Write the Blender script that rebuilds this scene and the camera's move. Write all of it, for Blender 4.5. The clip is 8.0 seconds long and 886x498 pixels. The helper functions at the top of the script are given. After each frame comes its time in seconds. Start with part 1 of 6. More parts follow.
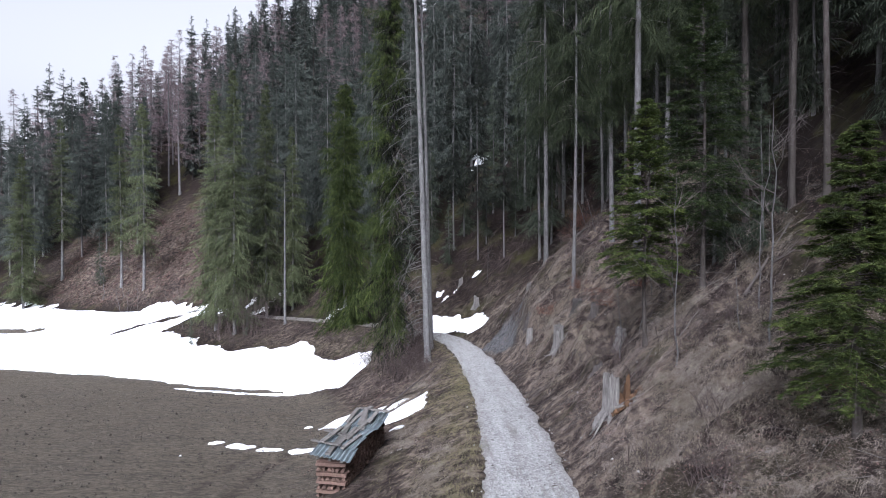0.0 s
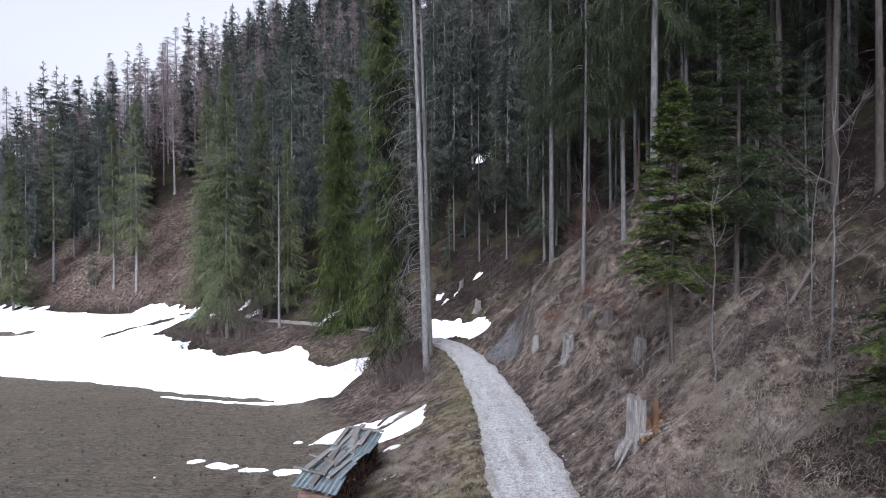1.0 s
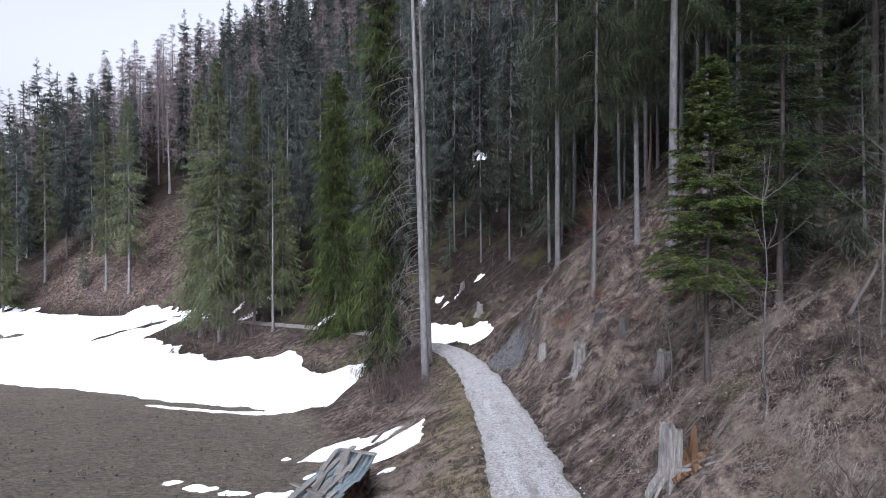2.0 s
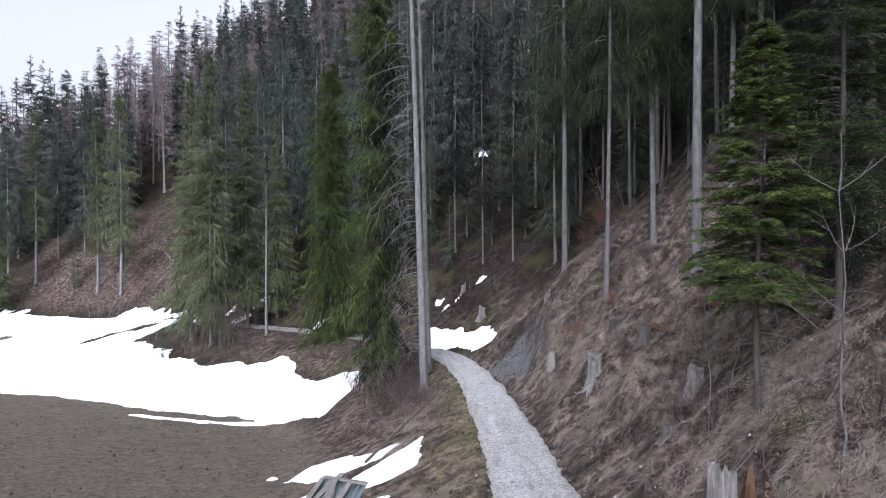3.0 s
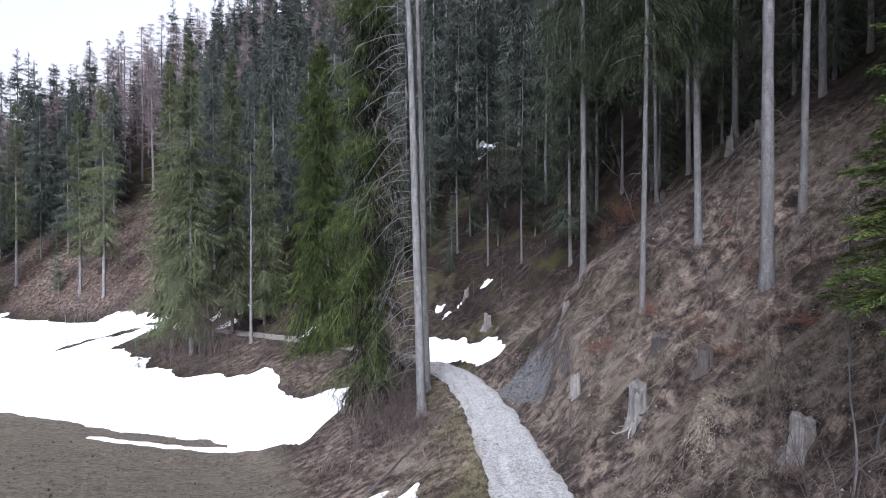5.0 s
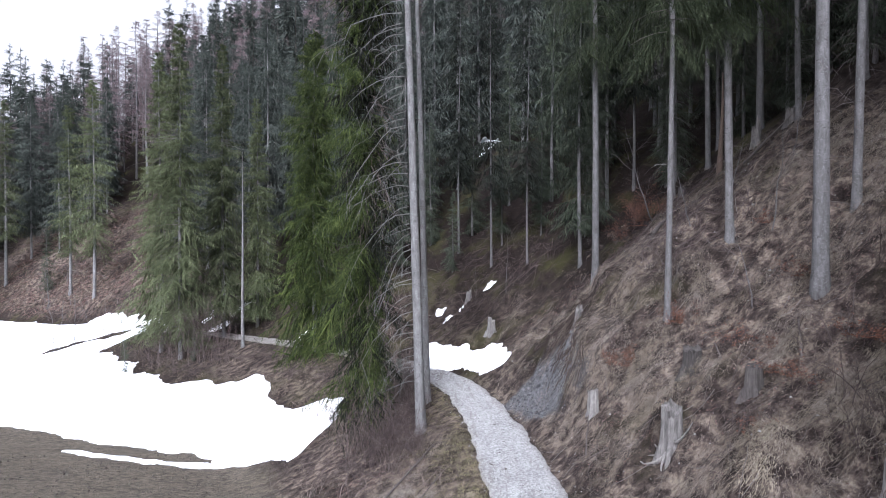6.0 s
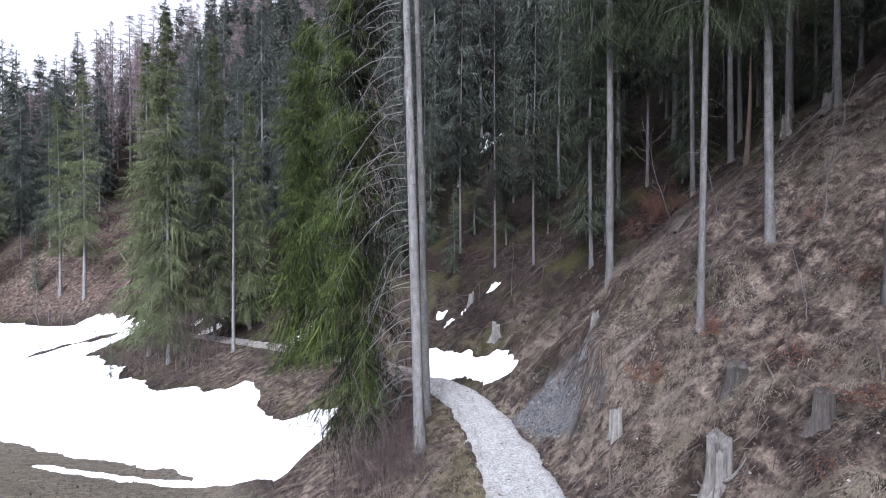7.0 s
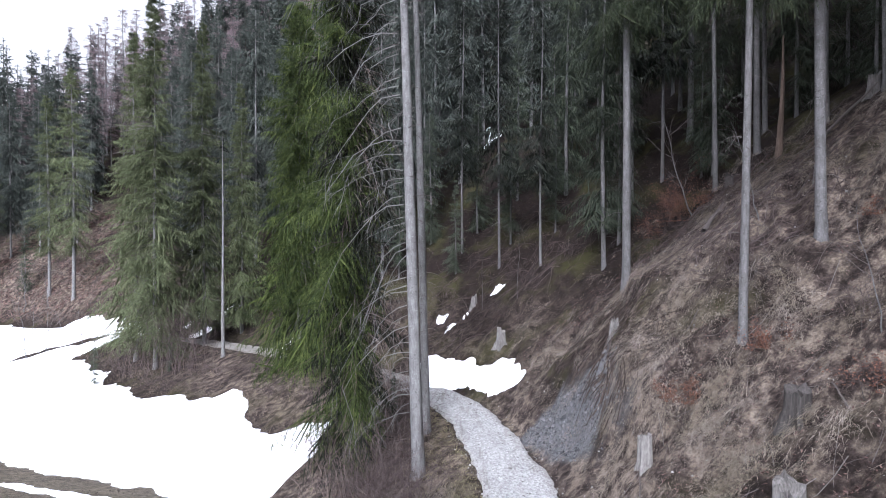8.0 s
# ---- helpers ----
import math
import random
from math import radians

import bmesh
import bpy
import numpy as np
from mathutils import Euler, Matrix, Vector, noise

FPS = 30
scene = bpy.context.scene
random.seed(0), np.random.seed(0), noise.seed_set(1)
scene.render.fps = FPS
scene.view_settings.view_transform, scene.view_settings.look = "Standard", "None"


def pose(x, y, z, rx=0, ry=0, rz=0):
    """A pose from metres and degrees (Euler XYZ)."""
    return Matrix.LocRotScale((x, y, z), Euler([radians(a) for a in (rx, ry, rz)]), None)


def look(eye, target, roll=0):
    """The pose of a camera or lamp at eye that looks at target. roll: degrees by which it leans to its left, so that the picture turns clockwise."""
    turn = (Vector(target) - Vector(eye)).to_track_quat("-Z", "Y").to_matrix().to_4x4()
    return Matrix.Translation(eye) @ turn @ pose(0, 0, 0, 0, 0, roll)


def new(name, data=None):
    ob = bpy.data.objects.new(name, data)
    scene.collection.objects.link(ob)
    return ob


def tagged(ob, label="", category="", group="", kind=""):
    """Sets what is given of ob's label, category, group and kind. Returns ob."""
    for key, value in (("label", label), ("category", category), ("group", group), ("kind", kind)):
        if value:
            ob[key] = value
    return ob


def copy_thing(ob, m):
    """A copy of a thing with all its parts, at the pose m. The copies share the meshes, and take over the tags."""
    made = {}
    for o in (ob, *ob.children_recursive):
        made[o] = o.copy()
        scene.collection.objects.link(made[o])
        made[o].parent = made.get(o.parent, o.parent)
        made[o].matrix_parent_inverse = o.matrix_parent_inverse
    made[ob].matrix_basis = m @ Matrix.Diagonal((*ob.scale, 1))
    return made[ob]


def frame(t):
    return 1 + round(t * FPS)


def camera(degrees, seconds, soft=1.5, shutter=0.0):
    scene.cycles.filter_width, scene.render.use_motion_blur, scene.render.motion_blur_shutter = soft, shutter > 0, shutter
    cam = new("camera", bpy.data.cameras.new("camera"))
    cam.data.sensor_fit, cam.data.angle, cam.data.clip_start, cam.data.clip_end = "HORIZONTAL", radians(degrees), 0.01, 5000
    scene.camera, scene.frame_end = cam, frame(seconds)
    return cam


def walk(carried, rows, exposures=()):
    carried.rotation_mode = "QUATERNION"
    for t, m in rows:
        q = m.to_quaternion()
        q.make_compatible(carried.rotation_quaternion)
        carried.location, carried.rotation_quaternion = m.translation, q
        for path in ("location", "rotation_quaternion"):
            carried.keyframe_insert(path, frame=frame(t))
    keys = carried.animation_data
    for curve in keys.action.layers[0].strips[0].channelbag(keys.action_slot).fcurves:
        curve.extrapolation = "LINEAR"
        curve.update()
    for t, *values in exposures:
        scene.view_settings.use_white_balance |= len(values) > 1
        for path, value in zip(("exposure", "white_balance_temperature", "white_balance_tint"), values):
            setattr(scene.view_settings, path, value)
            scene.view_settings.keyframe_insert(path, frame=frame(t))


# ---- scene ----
cam = camera(75.0, 8.0, soft=1.0)
METRES, EYE = 18.0, 7.5
ROWS = [
    (0.0, 0.0, 0.0, 0.0, -0.0, -0.8, 0.15),
    (0.5, 0.0004, 0.0613, 0.0011, 0.01, -0.8, 0.14),
    (1.0, 0.0012, 0.122, 0.0017, 0.02, -0.79, 0.16),
    (1.5, 0.0019, 0.1821, 0.002, 0.03, -0.78, 0.17),
    (3.0, 0.0015, 0.3628, 0.0022, 0.05, -0.76, 0.14),
    (3.5, 0.0017, 0.4259, 0.0014, 0.07, -0.72, 0.13),
    (4.0, 0.0016, 0.4891, -0.0001, 0.09, -0.69, 0.12),
    (4.5, 0.0015, 0.5523, -0.0012, 0.11, -0.69, 0.1),
    (6.0, -0.0018, 0.7433, -0.0022, 0.15, -0.73, 0.04),
    (6.5, -0.0032, 0.8075, -0.0029, 0.17, -0.77, 0.02),
    (7.0, -0.0049, 0.8717, -0.003, 0.17, -0.81, 0.02),
    (7.5, -0.0057, 0.9364, -0.0036, 0.19, -0.83, 0.01),
    (8.0, -0.0068, 0.9998, -0.0043, 0.2, -0.85, 0.01),
]
walk(cam, [(t, pose(0, 0, EYE) @ pose(METRES * x, METRES * y, METRES * z, 90 + pitch, roll, yaw)) for t, x, y, z, yaw, pitch, roll in ROWS],
     [(0.0, 1.01, 5650, 17), (4.0, 1.12, 5650, 17), (8.0, 1.46, 5650, 17)])

# ---- light: an overcast early-spring sky ----
world = bpy.data.worlds.new("overcast_sky")
scene.world = world
world.use_nodes = True
wn, wl = world.node_tree.nodes, world.node_tree.links
wn.clear()
w_sky = wn.new("ShaderNodeTexSky")
w_sky.sky_type, w_sky.sun_disc = "NISHITA", False
w_sky.sun_elevation, w_sky.sun_rotation = radians(38), radians(190)
w_sky.air_density, w_sky.dust_density, w_sky.ozone_density = 1.0, 7.0, 0.3
w_grey = wn.new("ShaderNodeHueSaturation")
w_grey.inputs["Saturation"].default_value = 0.05
w_grey.inputs["Value"].default_value = 1.06
w_tint = wn.new("ShaderNodeMix")
w_tint.data_type, w_tint.blend_type = "RGBA", "MULTIPLY"
w_tint.inputs[0].default_value, w_tint.inputs[7].default_value = 1.0, (1.0, 0.99, 0.965, 1)
w_bg = wn.new("ShaderNodeBackground")
w_bg.inputs["Strength"].default_value = 0.15
w_out = wn.new("ShaderNodeOutputWorld")
wl.new(w_sky.outputs[0], w_grey.inputs["Color"])
wl.new(w_grey.outputs[0], w_tint.inputs[6])
wl.new(w_tint.outputs[2], w_bg.inputs["Color"])
wl.new(w_bg.outputs[0], w_out.inputs["Surface"])

sun = new("sun", bpy.data.lights.new("sun", "SUN"))
sun.data.energy, sun.data.angle, sun.data.color = 1.3, radians(22), (1.0, 0.98, 0.95)
sun.matrix_world = look((-25, -90, 72), (0, 0, 0))


# ---- materials ----
def material(name, rough=0.85, spec=0.3):
    m = bpy.data.materials.new(name)
    m.use_nodes = True
    b = m.node_tree.nodes["Principled BSDF"]
    b.inputs["Roughness"].default_value = rough
    b.inputs["Specular IOR Level"].default_value = spec
    return m, m.node_tree.nodes, m.node_tree.links, b


def noise_node(n, l, scale, detail=6, rough=0.6, coord="Object", stretch=(1, 1, 1)):
    tc = n.new("ShaderNodeTexCoord")
    mp = n.new("ShaderNodeMapping")
    mp.inputs["Scale"].default_value = stretch
    l.new(tc.outputs[coord], mp.inputs["Vector"])
    t = n.new("ShaderNodeTexNoise")
    t.inputs["Scale"].default_value, t.inputs["Detail"].default_value, t.inputs["Roughness"].default_value = scale, detail, rough
    l.new(mp.outputs[0], t.inputs["Vector"])
    return t.outputs["Fac"]


def ramp(n, l, fac, stops):
    r = n.new("ShaderNodeValToRGB")
    e = r.color_ramp.elements
    while len(e) < len(stops):
        e.new(0.5)
    for el, (p, c) in zip(e, stops):
        el.position, el.color = p, (*c, 1)
    l.new(fac, r.inputs[0])
    return r.outputs[0]


def mix(n, l, fac, a, b, kind="MIX"):
    m = n.new("ShaderNodeMix")
    m.data_type, m.blend_type = "RGBA", kind
    for sock, v in ((m.inputs[0], fac), (m.inputs[6], a), (m.inputs[7], b)):
        if isinstance(v, (int, float)):
            sock.default_value = v
        elif isinstance(v, tuple):
            sock.default_value = (*v, 1)
        else:
            l.new(v, sock)
    return m.outputs[2]


def maths(n, l, op, a, b=0.0, clamp=False):
    m = n.new("ShaderNodeMath")
    m.operation, m.use_clamp = op, clamp
    for sock, v in zip(m.inputs, (a, b)):
        if isinstance(v, (int, float)):
            sock.default_value = v
        else:
            l.new(v, sock)
    return m.outputs[0]


def bump(n, l, b, height, strength=0.4, distance=0.05):
    bp = n.new("ShaderNodeBump")
    bp.inputs["Strength"].default_value, bp.inputs["Distance"].default_value = strength, distance
    l.new(height, bp.inputs["Height"])
    l.new(bp.outputs[0], b.inputs["Normal"])


def needle_material(name, dark, mid, light, through_light=0.12):
    """Needle sprays: each spray its own tone, each tree its own cast."""
    m, n, l, b = material(name, 0.8, 0.12)
    g = n.new("ShaderNodeNewGeometry")
    o = n.new("ShaderNodeObjectInfo")
    low, high = [tuple(0.45 * a + 0.55 * e for a, e in zip(mid, end)) for end in (dark, light)]
    c = ramp(n, l, g.outputs["Random Per Island"], [(0.0, low), (0.55, mid), (1.0, high)])
    clump = noise_node(n, l, 0.45, 3, 0.6)
    c = mix(n, l, ramp(n, l, clump, [(0.50, (0, 0, 0)), (0.72, (0.6, 0.6, 0.6))]), c, mid)
    tuft = noise_node(n, l, 2.3, 4, 0.65)
    c = mix(n, l, ramp(n, l, tuft, [(0.34, (0.9, 0.9, 0.9)), (0.50, (0, 0, 0))]), c, dark)
    c = mix(n, l, ramp(n, l, tuft, [(0.54, (0, 0, 0)), (0.68, (0.7, 0.7, 0.7))]), c, light)
    tone = n.new("ShaderNodeHueSaturation")
    l.new(c, tone.inputs["Color"])
    l.new(maths(n, l, "MULTIPLY_ADD", o.outputs["Random"], 0.5), tone.inputs["Value"])
    tone.inputs["Value"].links[0].from_node.inputs[2].default_value = 0.75
    l.new(tone.outputs[0], b.inputs["Base Color"])
    t = n.new("ShaderNodeBsdfTranslucent")
    l.new(tone.outputs[0], t.inputs["Color"])
    s = n.new("ShaderNodeMixShader")
    s.inputs[0].default_value = through_light
    l.new(b.outputs[0], s.inputs[1])
    l.new(t.outputs[0], s.inputs[2])
    l.new(s.outputs[0], n["Material Output"].inputs["Surface"])
    return m


def bark_material(name, dark, light, lichen=(0.24, 0.25, 0.245)):
    m, n, l, b = material(name, 0.9, 0.15)
    grain = noise_node(n, l, 9.0, 8, 0.7, stretch=(1, 1, 0.25))
    flake = noise_node(n, l, 20.0, 6, 0.7, stretch=(1, 1, 1.3))
    knot = noise_node(n, l, 9.0, 3, 0.5, stretch=(1, 1, 2.0))
    patch = noise_node(n, l, 1.3, 4, 0.6)
    c = ramp(n, l, grain, [(0.3, dark), (0.7, light)])
    c = mix(n, l, ramp(n, l, flake, [(0.54, (0, 0, 0)), (0.68, (0.5, 0.5, 0.5))]), c, lichen)
    c = mix(n, l, ramp(n, l, knot, [(0.30, (0.85, 0.85, 0.85)), (0.37, (0, 0, 0))]), c, dark)
    c = mix(n, l, ramp(n, l, patch, [(0.4, (0, 0, 0)), (0.75, (0.5, 0.5, 0.5))]), c, dark)
    l.new(c, b.inputs["Base Color"])
    bump(n, l, b, grain, 0.6, 0.03)
    return m


def island_material(name, stops, rough=0.9, scale=3.0, patch=None):
    """Loose litter: each blade, chip or stone its own tone; patch: a second tone in drifts a metre or so wide."""
    m, n, l, b = material(name, rough, 0.15)
    g = n.new("ShaderNodeNewGeometry")
    c = ramp(n, l, g.outputs["Random Per Island"], stops)
    k = noise_node(n, l, scale, 5, 0.6)
    c = mix(n, l, ramp(n, l, k, [(0.3, (0, 0, 0)), (0.8, (0.5, 0.5, 0.5))]), c, stops[0][1])
    if patch:
        w = noise_node(n, l, 0.8, 4, 0.6)
        c = mix(n, l, ramp(n, l, w, [(0.42, (0, 0, 0)), (0.6, (0.75, 0.75, 0.75))]), c, patch)
    l.new(c, b.inputs["Base Color"])
    return m


def ground_material():
    """Bare meadow, straw-covered slope, forest litter and a shaly cut, told apart by the zone of the land."""
    m, n, l, b = material("ground_soil", 0.95, 0.1)
    zone = n.new("ShaderNodeVertexColor")
    zone.layer_name = "zone"
    sep = n.new("ShaderNodeSeparateColor")
    l.new(zone.outputs["Color"], sep.inputs[0])
    big = noise_node(n, l, 0.35, 6, 0.65)
    grit = noise_node(n, l, 42.0, 3, 0.7)
    middle = noise_node(n, l, 2.2, 8, 0.7)
    fine = noise_node(n, l, 14.0, 8, 0.75)
    meadow = ramp(n, l, middle, [(0.25, (0.054, 0.045, 0.037)), (0.5, (0.093, 0.082, 0.067)), (0.75, (0.127, 0.111, 0.089))])
    meadow = mix(n, l, ramp(n, l, fine, [(0.40, (0.9, 0.9, 0.9)), (0.54, (0, 0, 0))]), meadow, (0.041, 0.033, 0.029))
    meadow = mix(n, l, ramp(n, l, big, [(0.35, (0, 0, 0)), (0.7, (0.55, 0.55, 0.55))]), meadow, (0.110, 0.093, 0.067))
    streak = noise_node(n, l, 1.6, 6, 0.7, stretch=(0.35, 1.6, 1))
    meadow = mix(n, l, ramp(n, l, streak, [(0.42, (0, 0, 0)), (0.62, (0.35, 0.35, 0.35))]), meadow, (0.151, 0.134, 0.100))
    meadow = mix(n, l, ramp(n, l, streak, [(0.30, (0.45, 0.45, 0.45)), (0.44, (0, 0, 0))]), meadow, (0.041, 0.033, 0.029))
    meadow = mix(n, l, ramp(n, l, grit, [(0.40, (0.6, 0.6, 0.6)), (0.52, (0, 0, 0))]), meadow, (0.035, 0.029, 0.024))
    meadow = mix(n, l, ramp(n, l, grit, [(0.56, (0, 0, 0)), (0.68, (0.5, 0.5, 0.5))]), meadow, (0.205, 0.178, 0.137))
    clod = noise_node(n, l, 5.0, 5, 0.65, stretch=(0.7, 1.5, 1))
    meadow = mix(n, l, ramp(n, l, clod, [(0.38, (0.7, 0.7, 0.7)), (0.48, (0, 0, 0))]), meadow, (0.036, 0.030, 0.025))
    meadow = mix(n, l, ramp(n, l, clod, [(0.53, (0, 0, 0)), (0.64, (0.55, 0.55, 0.55))]), meadow, (0.165, 0.142, 0.108))
    straw = ramp(n, l, middle, [(0.41, (0.015, 0.011, 0.010)), (0.5, (0.075, 0.058, 0.050)), (0.60, (0.215, 0.178, 0.140))])
    straw = mix(n, l, ramp(n, l, fine, [(0.35, (0.8, 0.8, 0.8)), (0.58, (0, 0, 0))]), straw, (0.037, 0.027, 0.024))
    # forest litter: dark of its own, and darkened further for canopy shade
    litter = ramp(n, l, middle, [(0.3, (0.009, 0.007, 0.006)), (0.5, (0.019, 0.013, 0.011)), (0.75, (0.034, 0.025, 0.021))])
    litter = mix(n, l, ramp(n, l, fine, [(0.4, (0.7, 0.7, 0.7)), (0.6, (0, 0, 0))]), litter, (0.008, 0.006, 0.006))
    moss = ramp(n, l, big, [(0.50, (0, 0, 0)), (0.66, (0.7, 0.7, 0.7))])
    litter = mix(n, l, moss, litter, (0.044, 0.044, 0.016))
    shale = ramp(n, l, fine, [(0.3, (0.045, 0.045, 0.047)), (0.55, (0.110, 0.111, 0.114)), (0.8, (0.250, 0.251, 0.253))])
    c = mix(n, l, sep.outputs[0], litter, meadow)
    c = mix(n, l, sep.outputs[2], c, straw)
    c = mix(n, l, sep.outputs[1], c, shale)
    l.new(c, b.inputs["Base Color"])
    bump(n, l, b, maths(n, l, "ADD", middle, maths(n, l, "MULTIPLY", fine, 0.5)), 0.9, 0.12)
    return m


def gravel_material():
    """Pale crushed stone: pressed wheel tracks, looser middle, soil and leaves towards the edges and under the trees."""
    m, n, l, b = material("gravel_surface", 0.92, 0.2)
    tc = n.new("ShaderNodeTexCoord")
    v = n.new("ShaderNodeTexVoronoi")
    v.inputs["Scale"].default_value = 15.0
    l.new(tc.outputs["Object"], v.inputs["Vector"])
    big = noise_node(n, l, 0.9, 6, 0.7)
    fine = noise_node(n, l, 24.0, 6, 0.75)
    c = ramp(n, l, big, [(0.3, (0.245, 0.244, 0.243)), (0.55, (0.345, 0.343, 0.340)), (0.8, (0.425, 0.422, 0.418))])
    c = mix(n, l, 0.5, c, ramp(n, l, v.outputs["Color"], [(0.2, (0.120, 0.118, 0.116)), (0.8, (0.47, 0.467, 0.46))]))
    c = mix(n, l, ramp(n, l, fine, [(0.32, (0.7, 0.7, 0.7)), (0.5, (0, 0, 0))]), c, (0.120, 0.112, 0.102))
    drift = noise_node(n, l, 1.3, 8, 0.78, stretch=(2.4, 0.3, 1))
    c = mix(n, l, ramp(n, l, drift, [(0.36, (0.6, 0.6, 0.6)), (0.48, (0, 0, 0))]), c, (0.150, 0.139, 0.124))
    c = mix(n, l, ramp(n, l, drift, [(0.53, (0, 0, 0)), (0.68, (0.6, 0.6, 0.6))]), c, (0.42, 0.418, 0.414))
    zone = n.new("ShaderNodeVertexColor")
    zone.layer_name = "spoil"
    soil = noise_node(n, l, 3.2, 7, 0.7)
    amount = maths(n, l, "MULTIPLY", zone.outputs["Color"], ramp(n, l, soil, [(0.32, (0.35, 0.35, 0.35)), (0.62, (1, 1, 1))]))
    c = mix(n, l, amount, c, (0.105, 0.088, 0.072))
    speck = noise_node(n, l, 5.0, 3, 0.6)
    c = mix(n, l, ramp(n, l, speck, [(0.31, (0.9, 0.9, 0.9)), (0.34, (0, 0, 0))]), c, (0.060, 0.048, 0.038))
    l.new(c, b.inputs["Base Color"])
    bump(n, l, b, maths(n, l, "ADD", v.outputs["Distance"], fine), 0.8, 0.04)
    return m


def snow_material():
    m, n, l, b = material("old_snow", 0.55, 0.3)
    big = noise_node(n, l, 0.5, 6, 0.65)
    fine = noise_node(n, l, 9.0, 8, 0.7)
    c = ramp(n, l, big, [(0.3, (0.78, 0.81, 0.84)), (0.6, (0.86, 0.87, 0.88))])
    c = mix(n, l, ramp(n, l, fine, [(0.66, (0, 0, 0)), (0.8, (0.5, 0.5, 0.5))]), c, (0.45, 0.42, 0.38))
    l.new(c, b.inputs["Base Color"])
    bump(n, l, b, maths(n, l, "ADD", big, maths(n, l, "MULTIPLY", fine, 0.3)), 0.5, 0.08)
    return m


def wood_material(name, dark, light, grain=(1, 1, 0.12)):
    m, n, l, b = material(name, 0.85, 0.2)
    o = n.new("ShaderNodeObjectInfo")
    g = noise_node(n, l, 24.0, 8, 0.7, stretch=grain)
    p = noise_node(n, l, 3.0, 4, 0.6)
    c = ramp(n, l, g, [(0.3, dark), (0.7, light)])
    c = mix(n, l, ramp(n, l, p, [(0.4, (0, 0, 0)), (0.75, (0.6, 0.6, 0.6))]), c, dark)
    tone = n.new("ShaderNodeHueSaturation")
    l.new(c, tone.inputs["Color"])
    l.new(maths(n, l, "ADD", maths(n, l, "MULTIPLY", o.outputs["Random"], 0.6), 0.7), tone.inputs["Value"])
    l.new(tone.outputs[0], b.inputs["Base Color"])
    bump(n, l, b, g, 0.5, 0.01)
    return m


def sheet_material():
    m, n, l, b = material("weathered_sheet_metal", 0.5, 0.5)
    b.inputs["Metallic"].default_value = 0.55
    p = noise_node(n, l, 2.5, 6, 0.7)
    f = noise_node(n, l, 18.0, 6, 0.7)
    c = ramp(n, l, p, [(0.3, (0.16, 0.20, 0.22)), (0.6, (0.27, 0.32, 0.34)), (0.8, (0.38, 0.41, 0.41))])
    c = mix(n, l, ramp(n, l, f, [(0.62, (0, 0, 0)), (0.75, (0.5, 0.5, 0.5))]), c, (0.20, 0.17, 0.14))
    l.new(c, b.inputs["Base Color"])
    return m


M_GROUND, M_GRAVEL, M_SNOW = ground_material(), gravel_material(), snow_material()
M_SPRUCE = needle_material("spruce_needles", (0.011, 0.013, 0.011), (0.023, 0.027, 0.021), (0.045, 0.049, 0.035))
M_HANG = needle_material("hanging_spruce_needles", (0.012, 0.016, 0.009), (0.029, 0.037, 0.019), (0.064, 0.076, 0.038))
M_MID = needle_material("mid_green_needles", (0.017, 0.022, 0.016), (0.042, 0.051, 0.036), (0.082, 0.092, 0.060))
M_YOUNG = needle_material("bright_young_needles", (0.014, 0.022, 0.008), (0.046, 0.064, 0.017), (0.125, 0.150, 0.042), 0.22)
M_FIR = needle_material("young_fir_needles", (0.010, 0.017, 0.008), (0.027, 0.040, 0.014), (0.062, 0.082, 0.028), 0.18)
M_FRESH = needle_material("bright_spruce_needles", (0.010, 0.016, 0.006), (0.036, 0.049, 0.015), (0.115, 0.140, 0.040), 0.2)
M_EDGE = needle_material("meadow_edge_needles", (0.023, 0.028, 0.014), (0.062, 0.074, 0.037), (0.128, 0.139, 0.076))
# needle green greyed and blued: distance haze put into the colour
M_FAR = needle_material("hazed_spruce_needles", (0.021, 0.025, 0.022), (0.047, 0.055, 0.048), (0.092, 0.100, 0.083))
# near-black tone that paints the shade inside the dense spruce's crown
M_INNER = needle_material("shade_dark_needles", (0.006, 0.007, 0.005), (0.011, 0.012, 0.008), (0.020, 0.021, 0.013))
M_ROOT = island_material("torn_roots", [(0.0, (0.018, 0.013, 0.011)), (0.6, (0.036, 0.027, 0.023)), (1.0, (0.07, 0.055, 0.046))])
M_LARCH = island_material("bare_larch_twigs", [(0.0, (0.095, 0.072, 0.075)), (0.6, (0.150, 0.117, 0.120)), (1.0, (0.215, 0.170, 0.175))])
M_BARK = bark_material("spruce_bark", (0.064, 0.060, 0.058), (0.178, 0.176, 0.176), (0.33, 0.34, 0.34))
# copy of M_BARK, darkened in colour for trunks under the canopy
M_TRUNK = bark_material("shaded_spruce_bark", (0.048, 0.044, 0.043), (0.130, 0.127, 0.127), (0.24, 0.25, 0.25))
# darker bark; on the SHADE and DEEP trees it paints the wood's shade
M_DARKBARK = bark_material("dark_bark", (0.030, 0.025, 0.022), (0.073, 0.062, 0.057), (0.105, 0.109, 0.105))
M_DEAD = island_material("lichened_dead_branches", [(0.0, (0.078, 0.074, 0.070)), (0.6, (0.129, 0.127, 0.121)), (1.0, (0.180, 0.180, 0.171))])
M_TWIG = island_material("dry_twigs", [(0.0, (0.048, 0.041, 0.038)), (0.6, (0.090, 0.078, 0.073)), (1.0, (0.157, 0.145, 0.138))])
